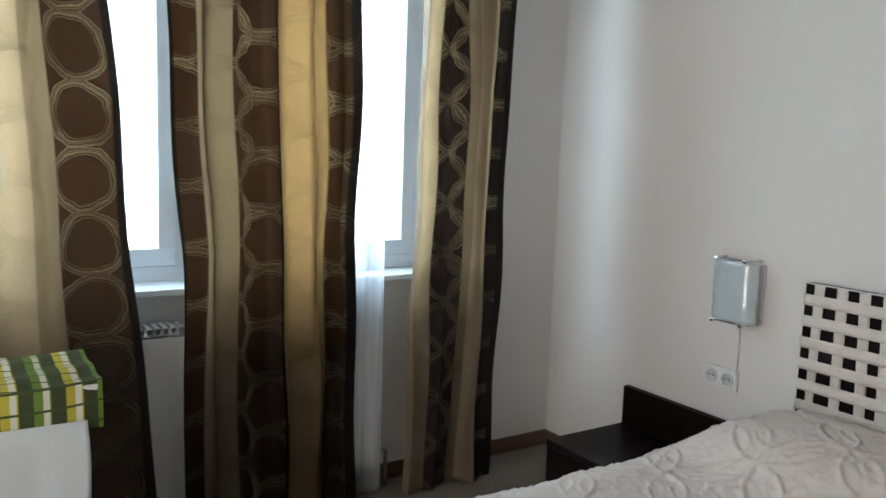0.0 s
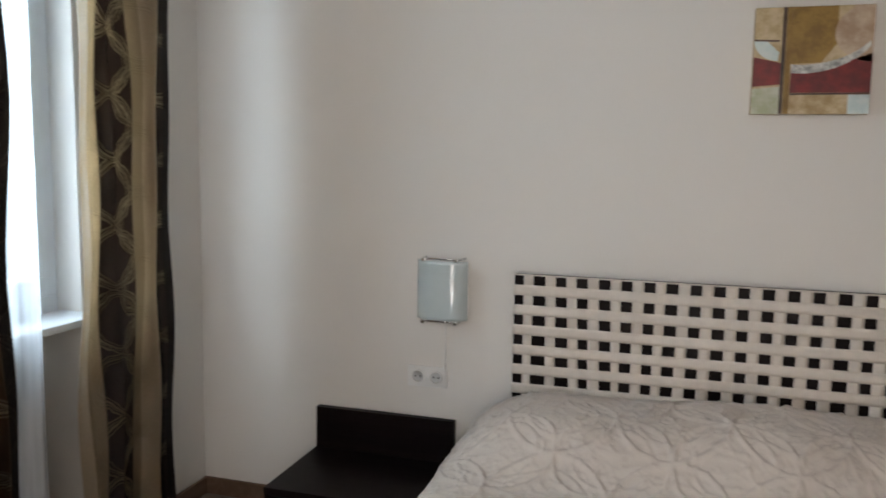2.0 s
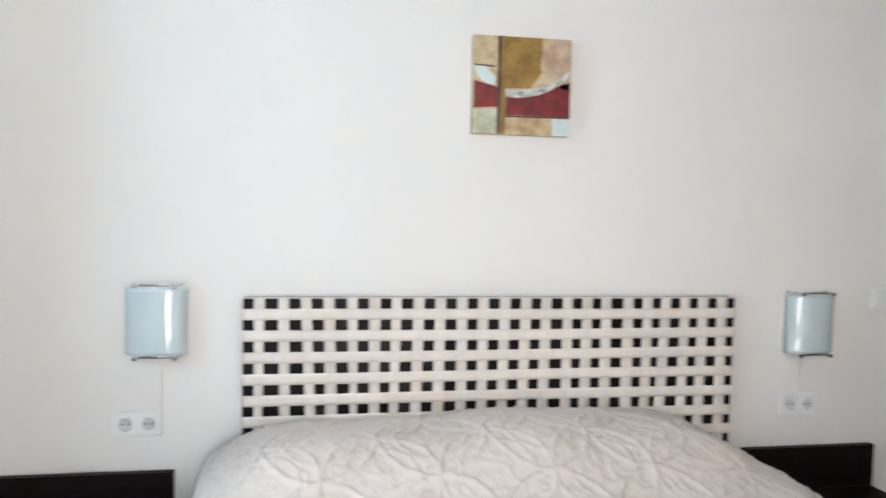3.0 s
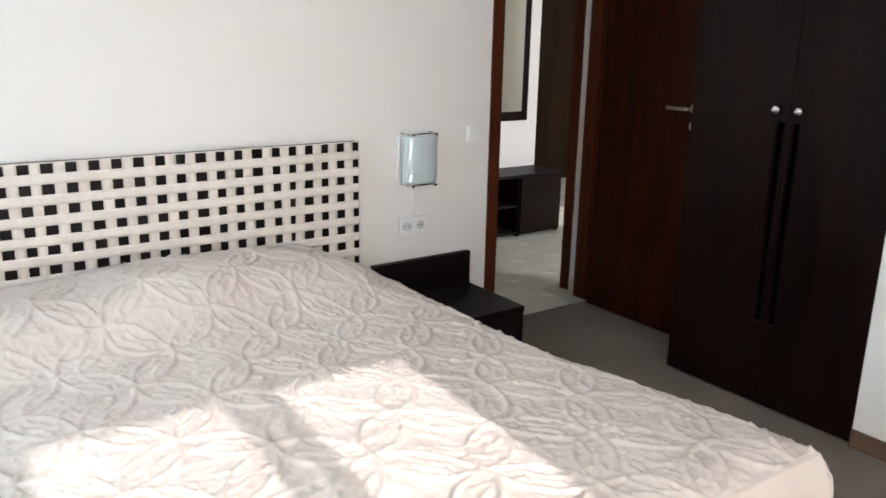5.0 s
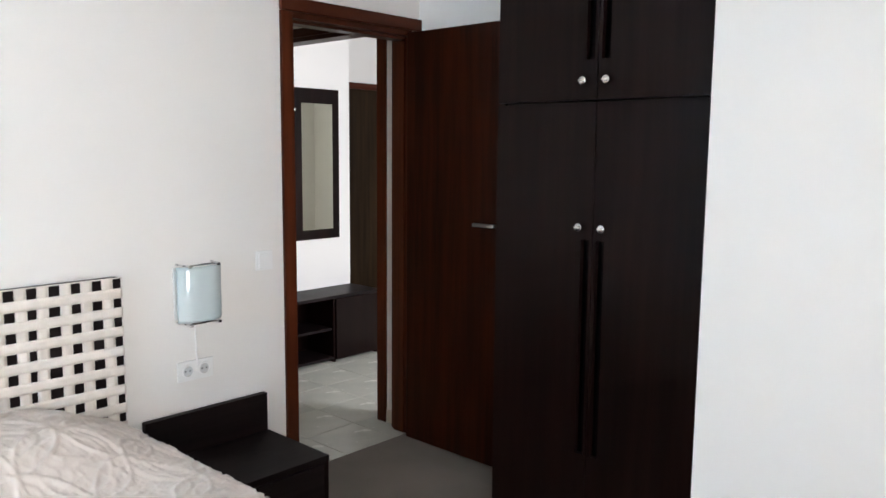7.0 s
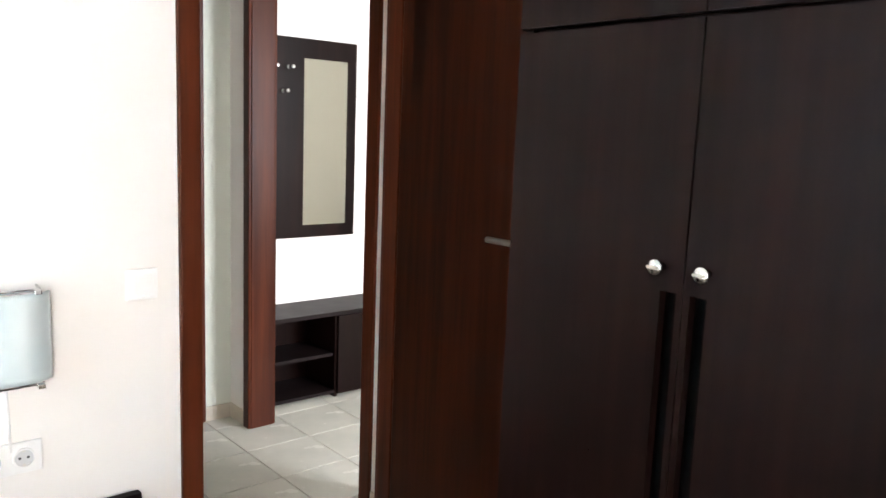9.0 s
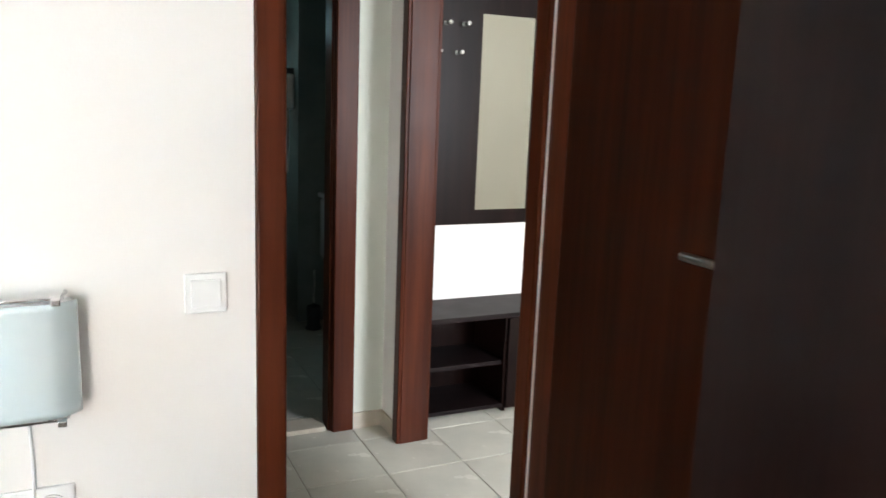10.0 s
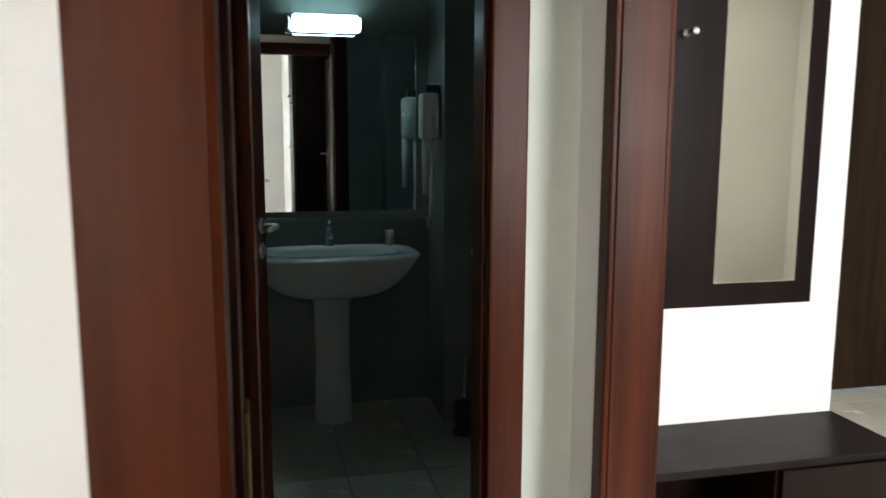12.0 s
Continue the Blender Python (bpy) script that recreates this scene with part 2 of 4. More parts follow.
    n.done(n.mix(0.30, col, rgb(0.0, 0.0, 0.0)), 0.19, 0.0, Specular_IOR_Level=0.9)
    tr = n.add("ShaderNodeBsdfTranslucent", Color=n.mix(0.05, col, rgb(0.78, 0.58, 0.36)))
    mx = n.t.nodes.new("ShaderNodeMixShader")
    mx.inputs[0].default_value = 0.60
    out = n.t.nodes["Material Output"]
    n.t.links.new(n.b.outputs[0], mx.inputs[1])
    n.t.links.new(tr.outputs[0], mx.inputs[2])
    n.t.links.new(mx.outputs[0], out.inputs["Surface"])
    return n.m


def sheer_mat():
    n = Nodes("sheer_voile")
    n.done(rgb(0.86, 0.89, 0.93), 0.8)
    tr = n.add("ShaderNodeBsdfTranslucent", Color=rgb(0.88, 0.91, 0.95))
    tp = n.add("ShaderNodeBsdfTransparent", Color=rgb(1, 1, 1))
    m1, m2 = n.t.nodes.new("ShaderNodeMixShader"), n.t.nodes.new("ShaderNodeMixShader")
    m1.inputs[0].default_value = 0.6
    n.put(m2.inputs[0], n.math("ADD", 0.42, n.math("MULTIPLY", n.noise(n.coords(60, 60, 3), 1.0, 2), 0.22)))
    n.t.links.new(n.b.outputs[0], m1.inputs[1])
    n.t.links.new(tr.outputs[0], m1.inputs[2])
    n.t.links.new(m1.outputs[0], m2.inputs[1])
    n.t.links.new(tp.outputs[0], m2.inputs[2])
    n.t.links.new(m2.outputs[0], n.t.nodes["Material Output"].inputs["Surface"])
    return n.m


def glass_mat(name, tint=(0.95, 0.98, 0.98), rough=0.0):
    n = Nodes(name)
    return n.done(rgb(*tint), rough, Transmission_Weight=1.0, IOR=1.1)


def frosted_mat():
    n = Nodes("frosted_glass")
    v = n.coords()
    f = n.ramp(n.noise(v, 8, 3), 0.3, 0.7)
    n.bump(n.noise(v, 300, 2), 0.08, 0.0005)
    return n.done(n.mix(f, rgb(0.56, 0.66, 0.68), rgb(0.62, 0.70, 0.71)), 0.10, Specular_IOR_Level=0.9, Coat_Weight=1.0, Coat_Roughness=0.02, Coat_IOR=1.9)


def mirror_mat(name, tint):
    n = Nodes(name)
    return n.done(rgb(*tint), n.math("MULTIPLY", n.noise(n.coords(), 6), 0.03), 1.0)


def lamp_mat(strength):
    n = Nodes("lit_diffuser")
    return n.done(rgb(0.9, 0.95, 0.95), 0.4, Emission_Color=rgb(0.58, 0.95, 1.0), Emission_Strength=strength)


def spread_mat():
    n = Nodes("bedspread_satin")
    v = n.coords()
    f = n.ramp(n.noise(v, 2.2, 4), 0.3, 0.7)
    weave = n.noise(n.coords(1, 1, 1), 420, 2)
    crease = n.noise(v, 26, 5, 0.6)
    n.bump(n.math("ADD", n.math("MULTIPLY", weave, 0.35), crease), 0.45, 0.004)
    c = n.mix(f, rgb(0.60, 0.52, 0.465), rgb(0.67, 0.59, 0.53))
    return n.done(c, 0.50, Sheen_Weight=0.2)


def checks_mat():
    n = Nodes("green_check_cover")
    c = n.t.nodes.new("ShaderNodeTexCoord")
    sp = n.t.nodes.new("ShaderNodeSeparateXYZ")
    n.t.links.new(c.outputs["Object"], sp.inputs[0])
    a = n.math("FRACT", n.math("MULTIPLY", sp.outputs[1], 14.0))
    b = n.math("FRACT", n.math("ADD", n.math("MULTIPLY", sp.outputs[2], 22.0), n.math("MULTIPLY", sp.outputs[0], 22.0)))
    wide = n.math("FRACT", n.math("MULTIPLY", sp.outputs[1], 7.0))
    col = n.mix(n.math("GREATER_THAN", wide, 0.5), rgb(0.58, 0.50, 0.05), rgb(0.16, 0.27, 0.03))
    col = n.mix(n.math("MULTIPLY", n.math("GREATER_THAN", a, 0.72), n.math("LESS_THAN", a, 0.92)), col, rgb(0.78, 0.78, 0.66))
    col = n.mix(n.math("GREATER_THAN", n.math("ABSOLUTE", n.math("SUBTRACT", a, 0.70)), 0.27), col, rgb(0.05, 0.07, 0.02))
    col = n.mix(n.math("LESS_THAN", b, 0.12), col, rgb(0.06, 0.09, 0.02))
    n.bump(n.noise(n.coords(), 300, 2), 0.3, 0.001)
    return n.done(col, 0.7)


SPREAD = spread_mat()
SHEER = sheer_mat()
GLASS = glass_mat("window_glass")
FROST = frosted_mat()
MIRROR = mirror_mat("mirror_silver", (0.64, 0.65, 0.56))
BATH_MIRROR = mirror_mat("bath_mirror_silver", (0.80, 0.85, 0.85))
LIT = lamp_mat(5.0)
CHECKS = checks_mat()
CLOTH = plain("white_cotton", (0.74, 0.78, 0.80), 0.8, var=0.06, scale=5, bump=0.3)
CONCRETE = plain("exterior_render", (0.55, 0.53, 0.50), 0.9)
GROUND = plain("outdoor_ground", (0.20, 0.20, 0.18), 0.95)

# ---- large structure ----
H = 2.62       # ceiling height
XW = -1.30     # window wall
XR = 2.885     # boxed-out wall beside the wardrobe
XN = 3.30      # side wall of the door niche and of the hall
YB = -4.20     # wall behind the bed's foot

bm = boxes((XW - 0.2, XW, YB, -2.75, 0, H), (XW - 0.2, XW, -0.67, 0.13, 0, H),
           (XW - 0.2, XW, -2.75, -0.67, 0, 0.885), (XW - 0.2, XW, -2.75, -0.67, 2.30, H))
setting("wall_west", bm, WALL, "cream painted plaster wall with the window opening", "wall")
# headboard wall with the door opening 2.535..3.235, head 2.035
setting("wall_north", boxes((XW, 2.525, 0, 0.13, 0, H), (3.26, XN, 0, 0.13, 0, H), (2.525, 3.26, 0, 0.13, 2.04, H)),
        WALL, "cream painted plaster wall behind the bed", "wall")
setting("wall_east", boxes((XR, XN, YB, -1.692, 0, H)), WALL, "cream painted boxed-out wall beside the wardrobe", "wall")
# side wall of niche, hall and living room, with the cased opening 0.285..1.214
setting("wall_niche", boxes((XN, XN + 0.11, -2.4, 0.285, 0, H), (XN, XN + 0.11, 1.214, 1.42, 0, H), (XN, XN + 0.11, 0.285, 1.214, 2.10, H)),
        WALL, "cream painted wall with the cased opening to the living room", "wall")
setting("wall_south", boxes((XW - 0.2, 0.04, YB - 0.12, YB, 0, H), (1.16, XN, YB - 0.12, YB, 0, H), (0.04, 1.16, YB - 0.12, YB, 2.22, H), (0.04, 1.16, YB - 0.12, YB, 0, 0.04)), WALL, "cream painted plaster wall with the balcony door", "wall")
setting("ceiling", boxes((XW - 0.2, XN, YB, 0.0, H, H + 0.1), (2.0, 7.2, 0, 4.4, H, H + 0.1), (XN, 7.2, -2.5, 0, H, H + 0.1)), CEIL,
        "white painted flat ceiling", "ceiling")
setting("floor", boxes((XW, XN, YB, 0.03, -0.1, 0)), CARPET, "grey-brown carpeted bedroom floor", "floor")
# hall
setting("wall_hall_west", boxes((1.95, 2.05, 0.13, 1.42, 0, H)), HALL_WALL, "plain painted hall wall", "wall")
setting("wall_bath_front", boxes((1.95, 2.36, 1.42, 1.54, 0, H), (3.075, 3.41, 1.42, 1.54, 0, H), (2.36, 3.075, 1.42, 1.54, 2.04, H)),
        HALL_WALL, "cream painted hall wall around the bathroom door", "wall")
# bathroom
setting("wall_bath_lining", boxes((2.05, 2.27, 1.5405, 1.552, 0, H), (3.165, 3.405, 1.5405, 1.552, 0, H), (2.27, 3.165, 1.5405, 1.552, 2.127, H), (3.41, 3.90, 1.7905, 1.80, 0, H), (3.395, 3.4095, 1.552, 1.80, 0, H)), BATH_TILE, "pale tiled inner face of the bathroom door wall", "wall")
setting("wall_bath_back", boxes((1.95, 3.35, 3.40, 3.5, 0, H)), BATH_TILE, "pale tiled bathroom back wall", "wall")
setting("wall_bath_west", boxes((1.95, 2.05, 1.54, 3.40, 0, H)), BATH_TILE, "pale tiled bathroom side wall", "wall")
setting("wall_bath_pier", boxes((3.35, 4.0, 3.055, 3.5, 0, H)), BATH_TILE, "pale tiled pier beside the basin", "wall")
setting("wall_bath_east", boxes((3.90, 4.0, 1.79, 3.055, 0, H)), BATH_TILE, "pale tiled bathroom side wall", "wall")
# living room and passage
setting("wall_mirror", boxes((3.41, 4.275, 1.672, 1.79, 0, H)), WALL, "white-lit cream wall with the mirror panel", "wall")
setting("wall_passage_west", boxes((4.175, 4.275, 1.79, 3.0, 0, H)), WALL, "cream passage wall", "wall")
setting("wall_passage_end", boxes((4.0, 5.12, 3.0, 3.1, 0, H), (6.02, 7.2, 3.0, 3.1, 0, H), (5.12, 6.02, 3.0, 3.1, 2.04, H)), WALL, "cream wall around the entrance door", "wall")
setting("wall_living_east", boxes((7.1, 7.2, -2.4, 3.0, 0, H)), WALL, "cream living room wall", "wall")
setting("wall_living_south", boxes((XN, 4.2, -2.5, -2.4, 0, H), (5.4, 7.2, -2.5, -2.4, 0, H), (4.2, 5.4, -2.5, -2.4, 0, 0.7), (4.2, 5.4, -2.5, -2.4, 2.3, H)),
        WALL, "cream living room wall with a window opening", "wall")
sub = setting("floor_hall", boxes((1.95, XN, 0.03, 1.42, -0.1, -0.004), (XN, 7.2, -2.5, 4.3, -0.1, -0.004), (1.95, XN, 1.42, 3.5, -0.1, -0.004), (3.29, 3.30, 1.42, 3.5, -0.1, -0.004)), GROUT,
              "pale square floor tiles with narrow joints", "floor")
setting("ground", boxes((-400, 400, -400, 400, -3.3, -3.2)), GROUND, "grey ground outside the house", "ground")

# skirtings
bm = boxes((XW, XW + 0.014, YB, 0, 0, 0.07), (XW + 0.014, -0.81, -0.014, 0, 0, 0.07), (2.36, 2.455, -0.014, 0, 0, 0.07),
           (XR - 0.014, XR, YB, -1.693, 0, 0.07), (XN - 0.014, XN, -0.83, -0.03, 0, 0.07), b=0.002)
setting("baseboard", bm, SKIRT, "brown wooden skirting board along the bedroom walls", "skirting")
bm = boxes((3.166, XN - 0.009, 1.411, 1.42, 0, 0.07), (XN - 0.009, XN, 1.253, 1.42, 0, 0.07), (XN - 0.009, XN, 0.149, 0.227, 0, 0.07),
           (4.275, 4.283, 1.68, 2.99, 0, 0.07), (4.284, 5.06, 2.991, 3.0, 0, 0.07), b=0.0015)
setting("baseboard_hall", bm, TILE_SKIRT, "beige tile skirting in the hall", "skirting")


# ---- door casings and leaves ----
def casing_y(name, x0, x1, y, depth, top, cw, label, front=1):
    """A lined opening in a wall square to y, between x0 and x1; casing boards on the side front."""
    t = thing(name, ((x0 + x1) / 2, y, 0), label, "door frame", "", "structure")
    p = 0.018
    for s, xa, xb in (("left", x0 - cw, x0 + 0.002), ("right", x1 - 0.002, x1 + cw)):
        ya, yb = (y - p, y - 0.0005)
        part("casing_board", boxes((xa, xb, ya, yb, 0, top + 0.002), b=0.006), CASING, t)
        part("casing_board", boxes((xa, xb, y + depth + 0.0005, y + depth + p, 0, top + 0.002), b=0.006), CASING, t)
    part("head_board", boxes((x0 - cw, x1 + cw, y - p, y - 0.0005, top + 0.0025, top + cw), b=0.006), MAHOG_X, t)
    part("head_board", boxes((x0 - cw, x1 + cw, y + depth + 0.0005, y + depth + p, top + 0.0025, top + cw), b=0.006), MAHOG_X, t)
    part("jamb", boxes((x0 - 0.006, x0 + 0.006, y - 0.002, y + depth + 0.002, 0, top), b=0.002), CASING, t)
    part("jamb", boxes((x1 - 0.006, x1 + 0.006, y - 0.002, y + depth + 0.002, 0, top), b=0.002), CASING, t)
    part("head_jamb", boxes((x0 + 0.006, x1 - 0.006, y - 0.002, y + depth + 0.002, top - 0.022, top + 0.004), b=0.002), MAHOG_X, t)
    sy0, sy1 = (y + 0.045, y + depth - 0.01) if front > 0 else (y + 0.01, y + depth - 0.045)
    part("stop", boxes((x0 + 0.006, x0 + 0.014, sy0, sy1, 0, top - 0.022), b=0.003), CASING, t)
    part("stop", boxes((x1 - 0.014, x1 - 0.006, sy0, sy1, 0, top - 0.022), b=0.003), CASING, t)
    part("head_stop", boxes((x0 + 0.014, x1 - 0.014, sy0, sy1, top - 0.036, top - 0.022), b=0.003), MAHOG_X, t)
    return t


fr = casing_y("door_frame", 2.530, 3.255, 0.0, 0.13, 2.035, 0.060, "mahogany-stained door frame around the bedroom doorway")
part("strike_plate", boxes((2.5362, 2.5385, 0.012, 0.036, 0.96, 1.19), b=0.001), BRASS, fr, "brass strike plate")
casing_y("door_frame", 2.36, 3.075, 1.42, 0.12, 2.035, 0.090, "mahogany-stained door frame of the bathroom", -1)

# bathroom door leaf, swung inwards
t = thing("door_3", (2.372, 1.56, 0), "dark mahogany bathroom door, open inwards", "door", "", "structure")
leaf_side = Vector((0.262, 0.965, 0.0))
out_side = Vector((0.965, -0.262, 0.0))


def swung(bm):
    """Turn a mesh built along +y at the hinge to the open door's direction."""
    for v in bm.verts:
        v.co = Vector((2.385, 1.578, 0)) + out_side * v.co.x + leaf_side * v.co.y + Vector((0, 0, v.co.z))
    return bm


part("leaf", swung(boxes((-0.04, 0.0, 0.0, 0.68, 0.028, 2.02), b=0.003)), MAHOG, t)
part("handle", swung(tube(bmesh.new(), [(0.0, 0.62, 1.035), (0.045, 0.62, 1.035), (0.052, 0.613, 1.035), (0.054, 0.60, 1.035), (0.054, 0.50, 1.035)], 0.0085, 12)), STEEL, t, "satin steel lever", True)
part("rose", swung(lathe(bmesh.new(), (0.0, 0.62, 1.035), [(0.026, 0.0), (0.025, 0.006), (0.022, 0.009), (0.001, 0.009)], (1, 0, 0))), STEEL, t)
part("escutcheon", swung(lathe(bmesh.new(), (0.0, 0.62, 0.955), [(0.026, 0.0), (0.025, 0.003), (0.022, 0.006), (0.001, 0.006)], (1, 0, 0))), STEEL, t)

# cased opening towards the living room
t = thing("opening_frame", (XN, 0.79, 0), "mahogany-stained lining of the open passage to the living room", "door frame", "", "structure")
for y0, y1 in ((0.228, 0.294), (1.205, 1.258)):
    part("casing_board", boxes((XN - 0.016, XN - 0.0005, y0, y1, 0, 2.095), b=0.005), CASING, t)
    part("casing_board", boxes((XN + 0.1105, XN + 0.126, y0, y1, 0, 2.095), b=0.005), CASING, t)
part("jamb", boxes((XN - 0.001, XN + 0.112, 0.281, 0.297, 0, 2.09), b=0.002), CASING, t)
part("jamb", boxes((XN - 0.001, XN + 0.112, 1.203, 1.221, 0, 2.09), b=0.002), CASING, t)
part("head_jamb", boxes((XN - 0.001, XN + 0.112, 0.297, 1.203, 2.072, 2.102), b=0.002), MAHOG_Y, t)
part("head_board", boxes((XN - 0.016, XN - 0.0005, 0.228, 1.258, 2.0955, 2.145), b=0.005), MAHOG_Y, t)
part("head_board", boxes((XN + 0.1105, XN + 0.126, 0.228, 1.258, 2.0955, 2.145), b=0.005), MAHOG_Y, t)

# bedroom door leaf, open against the niche wall
t = thing("door_1", (3.215, -0.02, 0), "open mahogany-veneered flush door with a steel lever", "door", "", "structure")
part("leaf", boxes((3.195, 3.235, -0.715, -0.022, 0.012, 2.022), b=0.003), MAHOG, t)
bm = tube(bmesh.new(), [(3.196, -0.620, 1.135), (3.150, -0.620, 1.135), (3.143, -0.613, 1.135), (3.141, -0.600, 1.135), (3.141, -0.500, 1.135)], 0.0085, 12)
part("handle", bm, STEEL, t, "satin steel lever", True)
part("rose", lathe(bmesh.new(), (3.195, -0.620, 1.135), [(0.001, -0.009), (0.022, -0.009), (0.025, -0.006), (0.026, 0.0)], (1, 0, 0)), STEEL, t)
ek = part("escutcheon", lathe(bmesh.new(), (3.195, -0.620, 1.055), [(0.001, -0.006), (0.022, -0.006), (0.025, -0.003), (0.026, 0.0)], (1, 0, 0)), STEEL, t)
# black block on the plate paints the keyhole's dark inside
part("keyhole", boxes((3.1885, 3.1895, -0.624, -0.616, 1.045, 1.066), b=0.0), HOLLOW_SHADE, ek)
for z in (0.25, 1.05, 1.80):
    part("hinge", tube(bmesh.new(), [(3.232, -0.026, z), (3.232, -0.026, z + 0.09)], 0.007, 10), BRASS, t)

# entrance door beyond the living room
t = thing("door_2", (5.57, 3.0, 0), "closed dark walnut-stained entrance door", "door", "", "structure")
part("leaf", boxes((5.125, 6.015, 3.02, 3.06, 0.01, 2.035), b=0.003), WALNUT, t)
for x0, x1 in ((5.06, 5.123), (6.017, 6.08)):
    part("casing_board", boxes((x0, x1, 2.98, 2.999, 0, 2.03), b=0.004), WALNUT, t)
part("head_board", boxes((5.06, 6.08, 2.98, 2.999, 2.031, 2.09), b=0.004), MAHOG_X, t)

# ---- window, radiator, curtains ----
t = thing("window_1", (-1.42, -1.75, 0.92), "white plastic-framed window with bright daylight behind", "window", "", "structure")
y0, y1, z0, z1 = -2.75, -0.67, 0.885, 2.30
FX0, FX1 = -1.455, -1.395
part("window_frame", boxes((FX0, FX1, y0, y1, z0, z0 + 0.06), (FX0, FX1, y0, y1, z1 - 0.06, z1), (FX0, FX1, y0, y0 + 0.06, z0 + 0.06, z1 - 0.06),
                           (FX0, FX1, y1 - 0.06, y1, z0 + 0.06, z1 - 0.06), (FX0, FX1, -1.72, -1.64, z0 + 0.06, z1 - 0.06), b=0.004), PVC, t)
for a, c in ((y0 + 0.06, -1.72), (-1.64, y1 - 0.06)):
    sa = part("sash", boxes((FX0 + 0.005, FX1 + 0.014, a, c, z0 + 0.062, z0 + 0.125), (FX0 + 0.005, FX1 + 0.014, a, c, z1 - 0.125, z1 - 0.062),
                            (FX0 + 0.005, FX1 + 0.014, a + 0.001, a + 0.06, z0 + 0.125, z1 - 0.125), (FX0 + 0.005, FX1 + 0.014, c - 0.06, c - 0.001, z0 + 0.125, z1 - 0.125), b=0.004), PVC, t)
    gl = part("pane", boxes((-1.43, -1.424, a + 0.05, c - 0.05, z0 + 0.115, z1 - 0.115)), GLASS, sa)
    gl.visible_shadow = False
part("window_sill", boxes((-1.395, -1.215, y0 - 0.03, y1 + 0.03, 0.866, 0.8905), b=0.005), PVC, t)

t = thing("radiator", (-1.23, -1.46, 0.10), "white enamelled steel panel radiator under the window", "radiator")
RY0, RY1 = -1.93, -0.98
part("front_panel", boxes((-1.195, -1.185, RY0, RY1, 0.14, 0.73), b=0.002), ENAMEL, t)
for k in range(18):
    part("rib", boxes((-1.1850, -1.180, RY0 + 0.03 + k * 0.05, RY0 + 0.055 + k * 0.05, 0.17, 0.70), b=0.002), ENAMEL, t)
part("back_panel", boxes((-1.275, -1.262, RY0, RY1, 0.14, 0.73), b=0.002), ENAMEL, t)
for y in (RY0, RY1 - 0.012):
    sd = part("side_cover", boxes((-1.275, -1.18, y, y + 0.012, 0.68, 0.765), (-1.275, -1.18, y, y + 0.012, 0.10, 0.14), (-1.275, -1.255, y, y + 0.012, 0.14, 0.68), (-1.20, -1.18, y, y + 0.012, 0.14, 0.68)), ENAMEL, t)
    for k in range(3):
        # black bars through the cover stand for the shaded openings
        part("slot", boxes((-1.262, -1.193, y - 0.0015, y + 0.0135, 0.69 + k * 0.024, 0.703 + k * 0.024)), HOLLOW_SHADE, sd)
part("top_grille", boxes(*[(-1.275, -1.18, RY0 + 0.014 + k * 0.026, RY0 + 0.030 + k * 0.026, 0.745, 0.765) for k in range(35)], (-1.275, -1.268, RY0 + .012, RY1 - .012, 0.74, 0.764), (-1.187, -1.18, RY0 + .012, RY1 - .012, 0.74, 0.764)), ENAMEL, t)
part("valve_pipe", tube(bmesh.new(), [(-1.23, RY1 + 0.0, 0.17), (-1.23, RY1 + 0.05, 0.17), (-1.23, RY1 + 0.06, 0.16), (-1.23, RY1 + 0.06, 0.0)], 0.009), CHROME, t, "", True)

# curtain rail
t = thing("curtain_rail", (-1.14, -1.6, 2.50), "white ceiling-hung curtain rail", "curtain rail")
part("rail", boxes((-1.17, -1.07, -3.2, -0.30, 2.535, 2.575), b=0.003), WHITE_PL, t)
for y in (-2.9, -1.7, -0.5):
    part("bracket", boxes((-1.15, -1.13, y - 0.015, y + 0.015, 2.575, 2.62)), WHITE_PL, t)


def curtain(label, top, bottom, mid, folds, depth, bands, columns, seed, x0=-1.098):
    """A hanging drape; top, mid and bottom give its (y0, y1)."""
    rnd = random.Random(seed)
    ph = [rnd.uniform(0, 6.28) for _ in range(6)]
    ztop, zbot = 2.53, 0.012

    def f(u, v):
        z = ztop + (zbot - ztop) * v
        k = v * 2
        if k < 1.2:
            s = k / 1.2
            a = top[0] + (mid[0] - top[0]) * s
            c = top[1] + (mid[1] - top[1]) * s
        else:
            s = (k - 1.2) / 0.8
            a = mid[0] + (bottom[0] - mid[0]) * s
            c = mid[1] + (bottom[1] - mid[1]) * s
        w = 2 * math.pi * folds * (u + 0.05 * math.sin(5 * u + ph[0]) + 0.012 * math.sin(6 * v + ph[1]))
        amp = depth * (0.75 + 0.35 * math.sin(3.1 * u * folds + ph[2]) + 0.12 * math.sin(5 * v + ph[3] + 3 * u))
        x = x0 + amp * math.sin(w) + 0.012 * math.sin(9 * u + 7 * v + ph[4]) + 0.006 * math.sin(23 * v + 11 * u)
        y = a + (c - a) * u + 0.018 * math.cos(w + 0.6) + 0.005 * math.sin(17 * v + ph[5] + 5 * u)
        return x, y, z

    bm = sheet(170, 90, f)
    m = curtain_mat("drape_brocade_" + "abc"[seed % 3], bands, columns, mid[1] - mid[0])
    ob = part("curtain", bm, m, None, "", True)
    sol = ob.modifiers.new("thickness", "SOLIDIFY")
    sol.thickness = 0.0012
    return tagged(ob, label, "curtain", "brocade window curtains")


